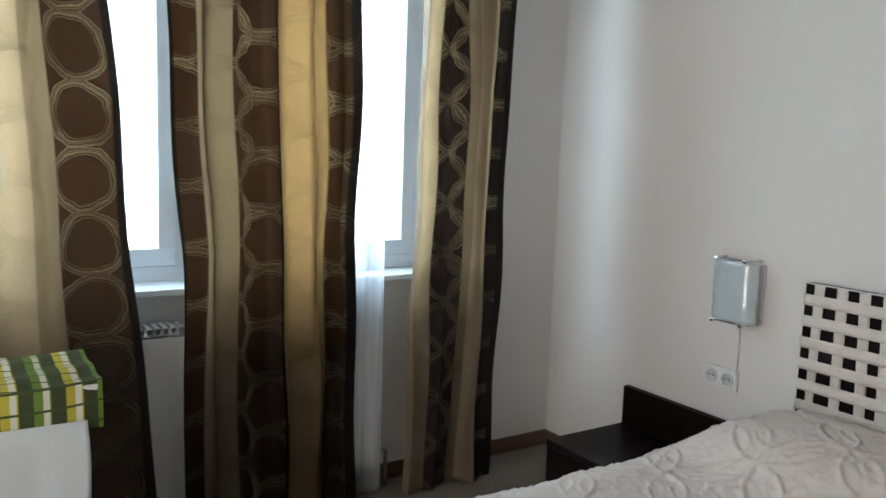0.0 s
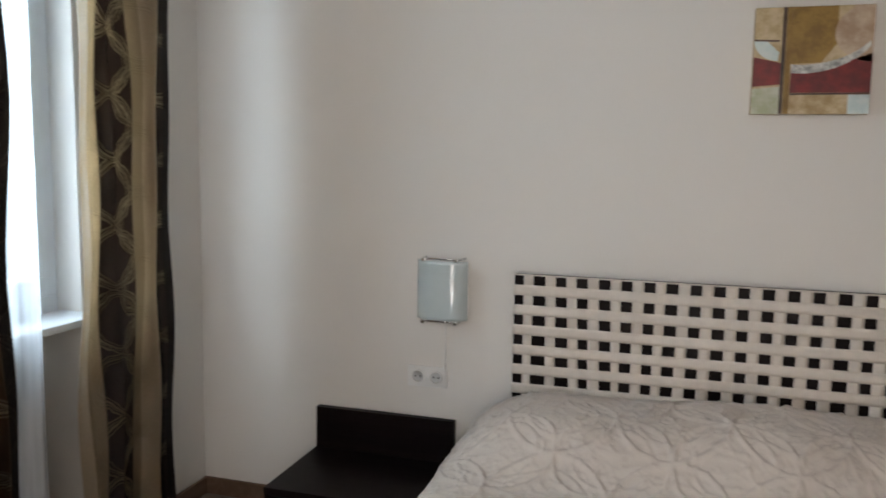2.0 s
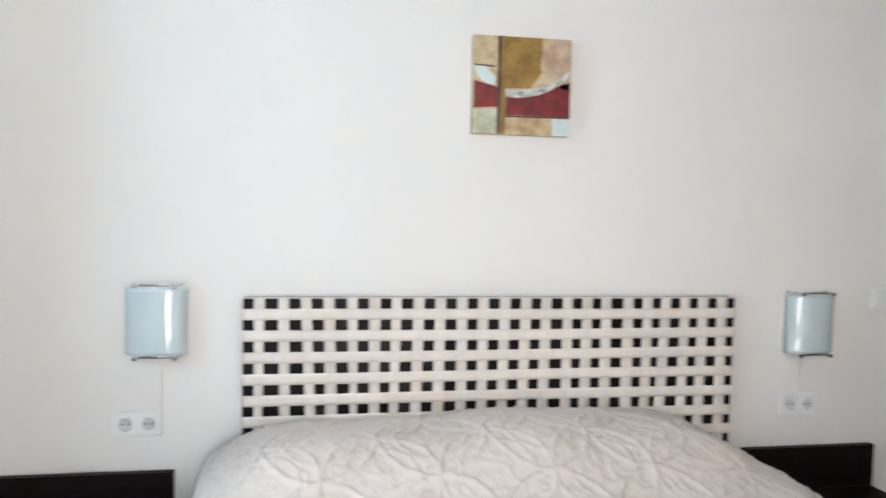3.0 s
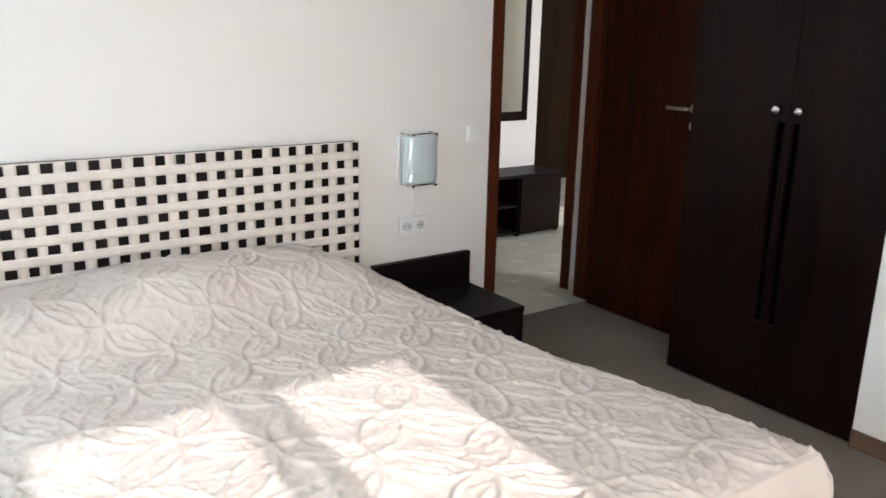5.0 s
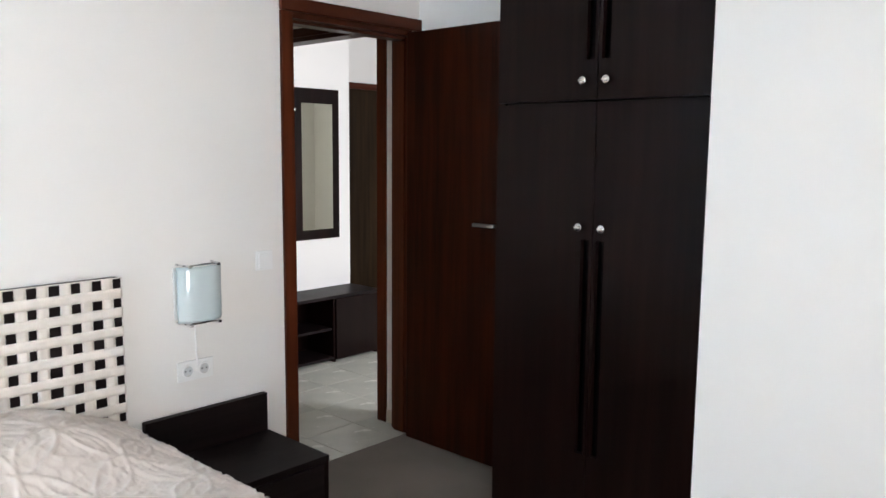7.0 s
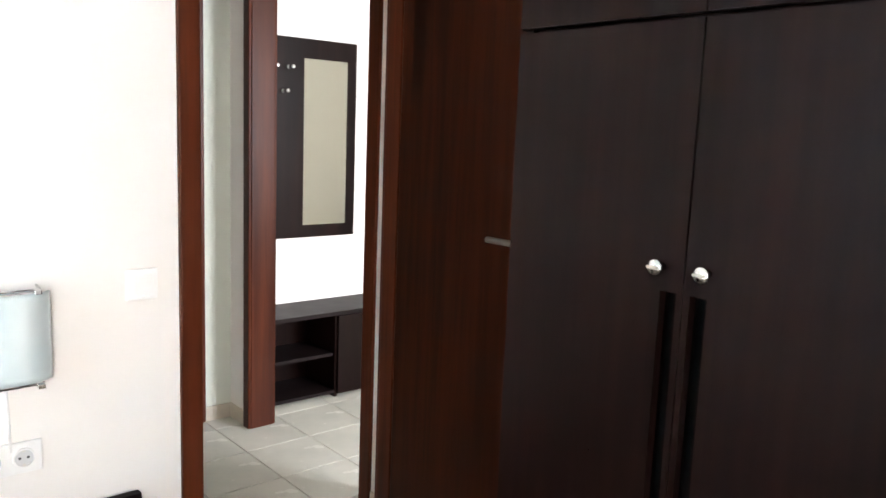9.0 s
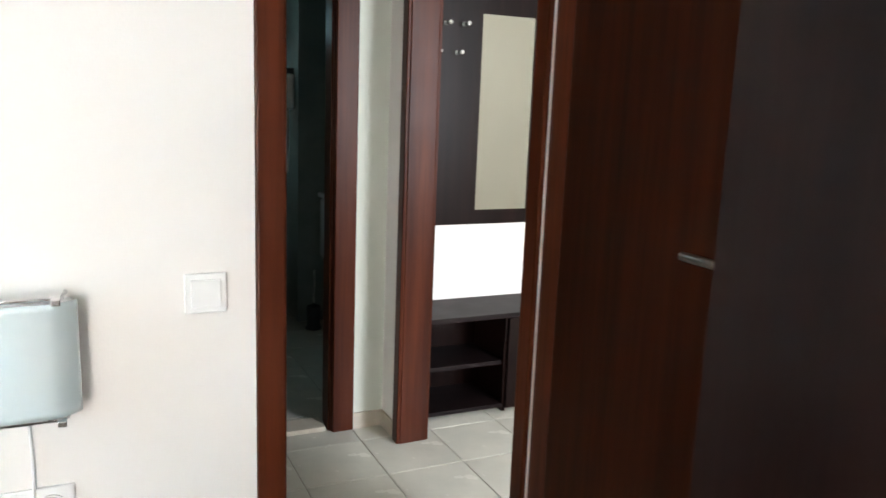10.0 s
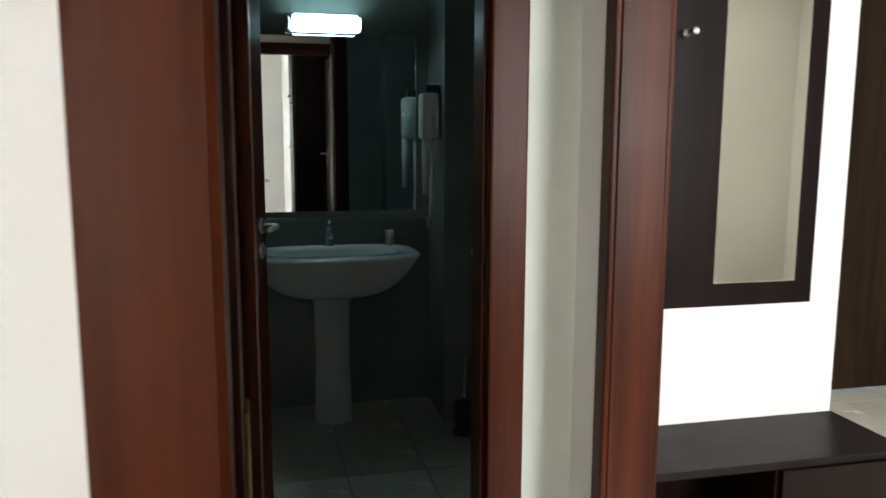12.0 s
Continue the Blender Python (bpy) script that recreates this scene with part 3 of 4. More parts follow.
curtain("gold and brown brocade curtain patterned with cream rings", (-2.60, -2.055), (-2.70, -1.850), (-2.65, -1.940), 3, 0.040,
        [(0.0, "grey"), (0.12, "cream"), (0.62, "grey"), (0.76, "brown"), (0.97, "navy")], [(0.86, 0.1), (0.58, 0.6), (0.34, 0.1)], 0)
curtain("wide gold and brown curtain with cream rings, lit through", (-1.840, -1.152), (-1.765, -1.125), (-1.765, -1.150), 6, 0.034,
        [(0.0, "navy"), (0.03, "brown"), (0.10, "cream"), (0.17, "grey"), (0.28, "brown"), (0.53, "navy"), (0.55, "gold"), (0.83, "brown"), (0.97, "navy")],
        [(0.05, 0.5), (0.27, 0.55), (0.455, 0.05), (0.70, 0.5), (0.90, 0.0)], 1)
curtain("narrow gold and dark brown curtain with cream rings", (-0.893, -0.452), (-0.925, -0.500), (-0.908, -0.466), 3, 0.024,
        [(0.0, "cream"), (0.24, "plum"), (0.54, "grey"), (0.62, "cream"), (0.84, "plum"), (0.96, "navy")], [(0.36, 0.2), (0.60, 0.7), (0.92, 0.2)], 2)


def sheer(y0, y1, x0, seed):
    rnd = random.Random(seed)
    ph = rnd.uniform(0, 6)

    def f(u, v):
        w = (y1 - y0) * u * 2 * math.pi / 0.11
        return (x0 + 0.012 * math.sin(w + ph + 0.7 * math.sin(2 * v)) + 0.006 * math.sin(0.37 * w + 3 * v), y0 + (y1 - y0) * u + 0.006 * math.sin(2.3 * w + 4 * v), 2.53 - 2.50 * v)

    ob = part("sheer_curtain", sheet(int((y1 - y0) * 130), 20, f), SHEER, None, "", True)
    return tagged(ob, "white translucent voile curtain hanging before the window", "curtain", "voile curtains")


sheer(-2.70, -1.92, -1.160, 4)
sheer(-1.30, -0.985, -1.160, 5)

# ---- bed ----
BX0, BX1, BY0, BY1 = -0.10, 1.858, -2.09, -0.062
t = thing("bed", (0.88, -1.07, 0), "double bed with dark wooden base", "bed")
part("base", boxes((BX0 + 0.08, BX1 - 0.22, BY0 + 0.08, BY1, 0.06, 0.27), b=0.01), WENGE_X, t, "dark wooden bed base")
part("mattress", boxes((BX0 + 0.05, BX1 - 0.19, BY0 + 0.05, BY1, 0.272, 0.46), b=0.04), CLOTH, t)
for x in (BX0 + 0.14, BX1 - 0.34):
    for y in (BY0 + 0.14, BY1 - 0.20):
        part("leg", boxes((x, x + 0.06, y, y + 0.06, 0, 0.06)), WENGE, t)


def spread_height(x, y):
    """Quilted relief: overlapping petals with soft swirls between."""
    wx = x + 0.018 * noise.noise((x * 3.5, y * 3.5, 2.0))
    wy = y + 0.018 * noise.noise((x * 3.5, y * 3.5, 7.0))
    p = 0.34
    h = 0.0
    for ox, oy in ((0, 0), (0.5, 0.5)):
        a = ((wx / p + ox) % 1.0 - 0.5) * p
        c = ((wy / p + oy) % 1.0 - 0.5) * p
        d = math.hypot(a, c)
        for r in (0.168, 0.112):
            h = max(h, math.exp(-((d - r) / 0.006) ** 2) * (1.0 if r > 0.15 else 0.6))
        ang = math.atan2(c, a)
        h = max(h, 0.6 * math.exp(-((math.sin(4 * ang + 14 * d) * d) / 0.006) ** 2) * (1 if 0.03 < d < 0.15 else 0))
    q = 0.0
    for sc, wd, am in ((11.0, 0.075, 0.8), (19.0, 0.10, 0.55)):
        k = abs(noise.noise((wx * sc + 2.0 * noise.noise((x * 5, y * 5, 1.0)), wy * sc * 1.3, 9.0 + sc)))
        q = max(q, am * max(0.0, 1.0 - k / wd))
    return 0.0085 * h + 0.0062 * q + 0.010 * noise.noise((x * 2.2, y * 2.2, 0.5)) + 0.005 * noise.noise((x * 7, y * 7, 3.0)) + 0.0022 * noise.noise((x * 24, y * 24, 5.0))


def spread_point(u, v):
    """u across the bed, v from the headboard to the foot; the outer shares hang down the sides."""
    drop = 0.36
    wx, wy = BX1 - BX0, BY1 - BY0
    lu, lv = -drop + u * (wx + 2 * drop), v * (wy + drop)
    over_x = max(0, -lu, lu - wx)
    over_y = max(0, lv - wy)
    cx, cy = min(max(lu, 0), wx), min(lv, wy)
    flare = min(1.0, max(0.0, (cy - 1.0) / 0.95))
    pull = 0.155 * (1.0 - flare * flare * (3 - 2 * flare))
    x, y = BX0 + cx - pull * (cx / wx) ** 2, BY1 - cy
    pil = math.exp(-((cy - 0.24) / 0.29) ** 4) * (1 - math.exp(-((cx + 0.06) / 0.17) ** 2)) * (1 - math.exp(-((wx - cx) / 0.24) ** 2))
    side = min(cx, wx - cx) / 0.13
    foot = (wy - cy) / 0.12
    e = min(1.0, side, foot)
    z = 0.500 + 0.125 * pil - 0.022 * (1 - e) ** 2 + 0.024 * math.exp(-((cx / wx - 0.55) / 0.3) ** 2)
    dx = dy = 0.0
    if over_x or over_y:
        o = math.hypot(over_x, over_y)
        z -= max(0.0, o - 0.01)
        rip = 0.018 * math.sin((cy if over_x else cx) * 19 + 1.3) * min(1, o / 0.2)
        out = 0.03 * min(1, o / 0.08) + rip + 0.02 * o
        if over_x:
            dx = (-1 if lu < 0 else 1) * out * over_x / o
        if over_y:
            dy = -out * over_y / o
        z = max(z, 0.055)
    n = spread_height(lu, lv)
    return x + dx + (n if over_x else 0), y + dy, z + (0 if over_x or over_y else n)


sp = tagged(part("bedspread", sheet(430, 380, spread_point), SPREAD, None, "", True),
            "beige quilted satin bedspread with leaf and swirl relief on the bed", "bedspread")

# headboard: woven straps over a dark panel
HX0, HX1, HZ1 = 0.001, 1.738, 1.007
t = thing("headboard", (0.875, -0.03, 0.3), "headboard of woven cream leather straps over dark wood", "headboard")
part("panel", boxes((HX0 + 0.001, HX1 - 0.001, -0.042, -0.002, 0.28, HZ1 - 0.004), b=0.003), WENGE_X, t, "dark backing panel")
# upright straps: left edge and width at the top, and how far both edges wander 0.34 m lower, in millimetres
STRAPS = ((36, 35, 1, -4), (112, 36, 6, 5), (184, 35, 16, 16), (258, 37, 9, 12), (334, 38, 13, 2), (408, 39, 4, 1), (484, 34, -3, -5), (558, 38, -5, -6),
          (632, 37, -4, -2), (706, 38, 2, 1), (779, 39, 2, 0), (856, 39, -3, -5), (931, 39, -5, -5), (1004, 38, -5, -4), (1082, 37, 1, 1), (1154, 38, -3, -1),
          (1224, 38, 0, 4), (1305, 40, -1, 3), (1379, 38, 0, 0), (1450, 38, -13, -10), (1523, 38, -3, -4), (1592, 40, -3, -3), (1665, 40, 2, 3))
pitch = 0.0738
edges = [(a / 1000, (a + w) / 1000) for a, w, _, _ in STRAPS]
hz = [(HZ1 - 0.0055, HZ1 - 0.0005)] + [(0.9300 - 0.0705 * k, 0.9665 - 0.0705 * k) for k in range(9)]
for k, (a, w, la, lb) in enumerate(STRAPS):
    def fv(u, v, a=a / 1000, w=w / 1000, la=la / 1000, lb=lb / 1000, k=k):
        z = HZ1 - 0.001 - v * 0.70
        d = 0.0
        for j, (za, zb) in enumerate(hz):
            mid = (za + zb) / 2
            if abs(z - mid) < 0.036:
                d = math.cos((z - mid) / 0.036 * math.pi / 2) * (0.0004 if (j + k) % 2 else -0.0004)
        low = (HZ1 - z) / 0.34
        x0, x1 = a + la * low, a + w + lb * low
        return (x0 + (x1 - x0) * u, -0.0472 - d + 0.0003 * (2 * u - 1) ** 2, z)

    ob = part("strap", sheet(3, 60, fv), STRAP, t, "", True)
    ob.modifiers.new("thickness", "SOLIDIFY").thickness = 0.0012
for j, (za, zb) in enumerate(hz):
    def fh(u, v, za=za, zb=zb, j=j):
        x = HX0 + (HX1 - HX0) * u
        d = 0.0
        for k, (a, c) in enumerate(edges):
            mid = (a + c) / 2
            if abs(x - mid) < pitch / 2:
                d = math.cos((x - mid) / (pitch / 2) * math.pi / 2) * (-0.0004 if (j + k) % 2 else 0.0004)
        return (x, -0.0488 - d + 0.0003 * (2 * v - 1) ** 2, za + (zb - za) * v + (0.0014 * math.sin(3 * x + j) if j else 0.0))

    ob = part("strap", sheet(150, 3, fh), STRAP, t, "", True)
    ob.modifiers.new("thickness", "SOLIDIFY").thickness = 0.0012


# ---- nightstands ----
def nightstand(x0, x1, label):
    t = thing("nightstand", ((x0 + x1) / 2, -0.23, 0), label, "nightstand", "nightstands beside the bed")
    part("back_panel", boxes((x0, x1, -0.045, -0.016, 0.03, 0.44), b=0.002), WENGE_X, t)
    part("top", boxes((x0, x1, -0.455, -0.0455, 0.255, 0.28), b=0.002), WENGE_X, t)
    for a in (x0, x1 - 0.02):
        part("side_panel", boxes((a, a + 0.02, -0.45, -0.046, 0.0, 0.2545), b=0.001), WENGE, t)
    part("bottom", boxes((x0 + 0.021, x1 - 0.021, -0.44, -0.046, 0.05, 0.068)), WENGE_X, t)
    dr = part("drawer_front", boxes((x0 + 0.022, x1 - 0.022, -0.452, -0.434, 0.075, 0.248), b=0.002), WENGE_X, t)
    part("knob", lathe(bmesh.new(), ((x0 + x1) / 2, -0.452, 0.16), [(0.006, 0.0), (0.006, -0.012), (0.014, -0.015), (0.014, -0.022), (0.001, -0.024)], (0, 1, 0), 16), CHROME, dr, "chrome knob", True)
    return t


nightstand(-0.768, -0.212, "low wenge nightstand with a raised back panel near the window")
nightstand(1.806, 2.347, "low wenge nightstand with a raised back panel near the door")


# ---- wall lamps, sockets, switch ----
def wall_lamp(xc, zc, cord, label):
    t = thing("wall_lamp", (xc, 0, zc), label, "wall lamp", "bedside wall lamps")
    w, h = 0.190, 0.215
    part("back_plate", boxes((xc - 0.085, xc + 0.085, -0.012, -0.001, zc - 0.10, zc + 0.10), b=0.003), WHITE_PL, t, "white metal back plate")

    def f(u, v):
        a = (u - 0.5) * 2
        return (xc + a * w / 2, -0.050 - 0.034 * (1 - abs(a) ** 3.2) + 0.0012 * math.sin(9 * v + 2.5) * a, zc - h / 2 + h * v)

    ob = part("shade", sheet(40, 16, f), FROST, t, "curved frosted glass shade", True)
    ob.modifiers.new("thickness", "SOLIDIFY").thickness = 0.004
    for s in (-1, 1):
        z = zc + s * (h / 2 + 0.006)
        part("clip_bar", tube(bmesh.new(), [(xc - 0.075, -0.012, z), (xc - 0.070, -0.060, z), (xc - 0.06, -0.072, z), (xc + 0.06, -0.072, z), (xc + 0.070, -0.060, z), (xc + 0.075, -0.012, z)], 0.004, 8), CHROME, t, "chrome wire holder", True)
        for q in (-0.06, 0.06):
            part("clip", boxes((xc + q - 0.008, xc + q + 0.008, -0.092, -0.062, z - 0.007, z + 0.004), b=0.002), CHROME, t)
    part("cord", tube(bmesh.new(), [(xc + cord, -0.006, zc - 0.10), (xc + cord + 0.003, -0.006, zc - 0.2), (xc + cord + 0.004, -0.009, 0.615)], 0.003, 8), WHITE_PL, t, "thin white cord", True)
    return t


wall_lamp(-0.262, 0.932, 0.0, "frosted curved-glass wall lamp with chrome clips near the window")
wall_lamp(2.043, 0.909, 0.0, "frosted curved-glass wall lamp with chrome clips near the door")


def double_socket(x0, z0):
    t = thing("double_socket", (x0 + 0.077, 0, z0), "white double wall socket with two round outlets", "socket", "bedside sockets")
    part("plate", boxes((x0, x0 + 0.155, -0.010, -0.001, z0, z0 + 0.080), b=0.003), WHITE_PL, t)
    for k in (0, 1):
        xc, zc = x0 + 0.042 + 0.071 * k, z0 + 0.040
        o = part("outlet", lathe(bmesh.new(), (xc, -0.0105, zc), [(0.0255, 0.0), (0.0255, -0.0055), (0.0215, -0.0060), (0.0205, -0.0004), (0.001, -0.0003)], (0, 1, 0), 28), WHITE_PL, t)
        # thin grey ring painting the outlet's inner shadow on white plastic
        part("outlet_recess", lathe(bmesh.new(), (xc, -0.0105, zc), [(0.0208, -0.0006), (0.0208, -0.0020), (0.0185, -0.0012), (0.0165, -0.0011)], (0, 1, 0), 28), RECESS_SHADE, o)
        for q in (-0.0095, 0.0095):
            part("contact", lathe(bmesh.new(), (xc + q, -0.0098, zc), [(0.0036, 0.0), (0.0036, -0.0020), (0.0005, -0.0021)], (0, 1, 0), 12), DARK_PL, o)
        for q in (-1, 1):
            part("earth_clip", boxes((xc - 0.004, xc + 0.004, -0.0125, -0.0100, zc + q * 0.0185 - 0.003, zc + q * 0.0185 + 0.003)), STEEL, o)


double_socket(-0.406, 0.551)
double_socket(1.962, 0.556)
t = thing("light_switch", (2.371, 0, 0.959), "square white light switch beside the bedroom door", "light switch")
part("plate", boxes((2.330, 2.412, -0.010, -0.001, 0.959, 1.041), b=0.003), WHITE_PL, t)
part("rocker", boxes((2.342, 2.400, -0.015, -0.0095, 0.971, 1.029), b=0.002), WHITE_PL, t)


# ---- picture over the bed ----
t = thing("painting", (0.93, -0.02, 1.73), "square unframed abstract canvas in red, ochre and cream", "painting")
PX0, PX1, PZ0, PZ1 = 0.747, 1.086, 1.560, 1.888
PW, PH = PX1 - PX0, PZ1 - PZ0


def paint(name, c, c2, scale=16):
    n = Nodes(name)
    v = n.coords()
    f = n.ramp(n.noise(v, scale, 7, 0.7), 0.35, 0.65)
    n.bump(n.noise(v, 70, 5), 0.4, 0.002)
    return n.done(n.mix(f, rgb(*c), rgb(*c2)), 0.42)


P_TAN = paint("paint_tan", (0.36, 0.24, 0.10), (0.60, 0.47, 0.29))
P_OCHRE = paint("paint_ochre", (0.20, 0.105, 0.014), (0.34, 0.195, 0.035))
P_RED = paint("paint_red", (0.11, 0.005, 0.007), (0.24, 0.013, 0.013))
P_WHITE = paint("paint_white", (0.72, 0.72, 0.68), (0.20, 0.20, 0.20), 40)
P_BLUE = paint("paint_pale_blue", (0.50, 0.62, 0.62), (0.66, 0.72, 0.70))
P_DARK = paint("paint_dark_line", (0.035, 0.022, 0.016), (0.10, 0.05, 0.03))
P_ROSE = paint("paint_rose_beige", (0.38, 0.25, 0.16), (0.56, 0.43, 0.31))
P_GREEN = paint("paint_grey_green", (0.40, 0.42, 0.26), (0.55, 0.56, 0.46))
part("canvas", boxes((PX0, PX1, -0.040, -0.002, PZ0, PZ1), b=0.002), P_TAN, t)


def patch(name, pts, mat, lift):
    """A flat painted field on the canvas; pts in shares of the picture's width and height from its top left."""
    bm = bmesh.new()
    y = -0.0405 - lift
    vs = [bm.verts.new((PX0 + a * PW, y, PZ1 - c * PH)) for a, c in pts]
    r = bmesh.ops.extrude_face_region(bm, geom=[bm.faces.new(vs)])
    bmesh.ops.translate(bm, verts=[v for v in r["geom"] if isinstance(v, bmesh.types.BMVert)], vec=(0, 0.0006 + lift, 0))
    part(name, bm, mat, t)


def arc(cx, cy, rx, ry, a0, a1, n=14):
    return [(cx + rx * math.cos(radians(a0 + (a1 - a0) * k / n)), cy + ry * math.sin(radians(a0 + (a1 - a0) * k / n))) for k in range(n + 1)]


patch("ochre_field", [(0.32, 0.002), (0.70, 0.002), (0.70, 0.35), (0.58, 0.52), (0.32, 0.53)], P_OCHRE, 0.0006)
patch("rose_disc", [(0.998, 0.002), (0.82, 0.002)] + arc(1.0, 0.25, 0.32, 0.27, 236, 95) + [(0.998, 0.515)], P_ROSE, 0.0012)
patch("red_field", [(0.002, 0.46), (0.24, 0.52), (0.24, 0.72), (0.002, 0.74)], P_RED, 0.0006)
patch("red_field", [(0.33, 0.60), (0.62, 0.56), (0.998, 0.44), (0.998, 0.80), (0.33, 0.80)], P_RED, 0.0012)
patch("white_crescent", arc(0.22, 0.30, 0.22, 0.20, 178, 92) + [(0.22, 0.42), (0.10, 0.30)], P_BLUE, 0.0018)
patch("white_band", arc(0.42, 0.10, 0.66, 0.52, 98, 32) + arc(0.42, 0.08, 0.66, 0.46, 32, 98), P_WHITE, 0.0024)
patch("green_field", [(0.002, 0.76), (0.24, 0.74), (0.24, 0.998), (0.002, 0.998)], P_GREEN, 0.0006)
patch("blue_field", [(0.82, 0.82), (0.998, 0.82), (0.998, 0.998), (0.82, 0.998)], P_BLUE, 0.0006)
patch("dark_stripe", [(0.24, 0.002), (0.27, 0.002), (0.27, 0.998), (0.24, 0.998)], P_DARK, 0.0030)
patch("tan_stripe", [(0.272, 0.002), (0.318, 0.002), (0.325, 0.998), (0.275, 0.998)], P_OCHRE, 0.0030)
patch("dark_line", [(0.002, 0.295), (0.22, 0.305), (0.22, 0.32), (0.002, 0.312)], P_DARK, 0.0030)
patch("dark_line", [(0.33, 0.805), (0.998, 0.800), (0.998, 0.818), (0.33, 0.82)], P_DARK, 0.0030)

# ---- wardrobe ----
WY0, WY1 = -1.692, -0.838
t = thing("wardrobe", (3.08, -1.27, 0), "tall built-in wenge wardrobe with round chrome knobs", "wardrobe")
part("body", boxes((XR + 0.022, XN - 0.002, WY0, WY0 + 0.018, 0, H - 0.002), (XR + 0.022, XN - 0.002, WY1 - 0.018, WY1, 0, H - 0.002), (XR + 0.040, XR + 0.05, WY0 + 0.018, WY1 - 0.018, 0, H - 0.002), b=0.0), WENGE, t)
YM = -1.279


def wardrobe_door(z0, z1, side, groove, knob_z, name):
    """A flush door with an upright recessed groove near the meeting edge. side -1: towards the window."""
    ya, yb = (WY0 + 0.002, YM - 0.0015) if side < 0 else (YM + 0.0015, WY1 - 0.002)
    ga, gb = (YM - 0.048, YM - 0.014) if side < 0 else (YM + 0.014, YM + 0.048)
    gz0, gz1 = groove
    xa, xb = XR, XR + 0.020
    bm = boxes((xa, xb, ya, ga, z0, z1), (xa, xb, gb, yb, z0, z1))
    if gz0 > z0:
        box(bm, xa, xb, ga, gb, z0, gz0)
    if gz1 < z1:
        box(bm, xa, xb, ga, gb, gz1, z1)
    d = part(name, bm, WENGE, t)
    # black sheet behind the gap paints the groove's depth as shade
    part("groove", boxes((xb + 0.012, xb + 0.016, ga - 0.002, gb + 0.002, gz0, gz1)), HOLLOW_SHADE, d, "recessed pull backed by a sheet of painted shade")
    kb = lathe(bmesh.new(), (XR, YM + side * 0.047, knob_z), [(0.007, 0.0), (0.007, -0.016), (0.012, -0.019), (0.0155, -0.022), (0.0155, -0.027), (0.0125, -0.030), (0.001, -0.032)], (1, 0, 0), 24)
    kn = part("knob", kb, CHROME, d, "round chrome knob", True)
    part("knob_bar", boxes((XR - 0.0345, XR - 0.031, YM + side * 0.047 - 0.012, YM + side * 0.047 + 0.012, knob_z - 0.003, knob_z + 0.003), b=0.001), STEEL, kn)


for s in (-1, 1):
    wardrobe_door(0.012, 1.636, s, (0.35, 1.150), 1.196, "lower_door")
    wardrobe_door(1.646, H - 0.01, s, (1.785, 2.45), 1.712, "upper_door")

# ---- ironing board with a sheet over it ----
t = thing("ironing_board", (-0.72, -2.55, 0), "ironing board with a green and yellow checked cover", "ironing board")


def cover(u, v):
    a = (u - 0.5) * 2
    y = -2.95 + 0.80 * v
    half = 0.17 * (1.0 - 0.25 * max(0.0, v - 0.75) ** 2 * 16 * 0.25)
    over = max(0.0, abs(a) - 0.72) / 0.28
    return (-0.72 + half * min(1, abs(a) / 0.72) * (1 if a > 0 else -1) + 0.012 * over * (1 if a > 0 else -1), y, 0.795 - 0.115 * over + 0.004 * math.sin(17 * y + 9 * a))


ob = part("cover", sheet(28, 30, cover), CHECKS, t, "green and yellow checked cotton cover")
ob.modifiers.new("thickness", "SOLIDIFY").thickness = 0.003
part("board", boxes((-0.885, -0.555, -2.94, -2.16, 0.770, 0.788), b=0.006), WHITE_PL, t)
for dx in (-0.11, 0.11):
    part("leg", tube(bmesh.new(), [(-0.72 + dx, -2.20, 0.012), (-0.72 + dx, -2.21, 0.5), (-0.72 + dx, -2.24, 0.772)], 0.013), NAVY, t, "dark blue tubular leg", True)
    part("leg", tube(bmesh.new(), [(-0.72 + dx * 0.8, -2.85, 0.012), (-0.72 + dx * 0.8, -2.55, 0.5), (-0.72 + dx * 0.8, -2.40, 0.772)], 0.013), NAVY, t, "", True)
part("foot_bar", tube(bmesh.new(), [(-0.88, -2.20, 0.014), (-0.56, -2.20, 0.014)], 0.013), NAVY, t, "", True)
part("foot_bar", tube(bmesh.new(), [(-0.84, -2.85, 0.014), (-0.60, -2.85, 0.014)], 0.013), NAVY, t, "", True)


def hung(u, v):
    y = -2.93 + 0.74 * u
    return (-0.535 + 0.014 * math.sin(u * 21) * v + 0.006 * math.sin(u * 47 + 3) * v + 0.02 * v, y + 0.006 * math.sin(9 * v), 0.705 - 0.66 * v)


ob = tagged(part("hanging_sheet", sheet(70, 14, hung), CLOTH, None, "", True), "white cotton sheet hanging from the ironing board", "sheet")
ob.modifiers.new("thickness", "SOLIDIFY").thickness = 0.002

for ob in ("ironing_board", "hanging_sheet"):
    bpy.data.objects[ob].location.y += 0.045

# ---- mirror panel and shoe cabinet in the living room ----
t = thing("wall_mirror", (3.8, 1.66, 1.35), "dark wenge wall panel with a mirror and coat pegs", "mirror")
part("panel", boxes((3.44, 4.161, 1.652, 1.6715, 0.826, 1.881), b=0.002), WENGE, t)
part("mirror", boxes((3.826, 4.097, 1.647, 1.6515, 0.895, 1.778), b=0.0015), MIRROR, t, "tall mirror glass")
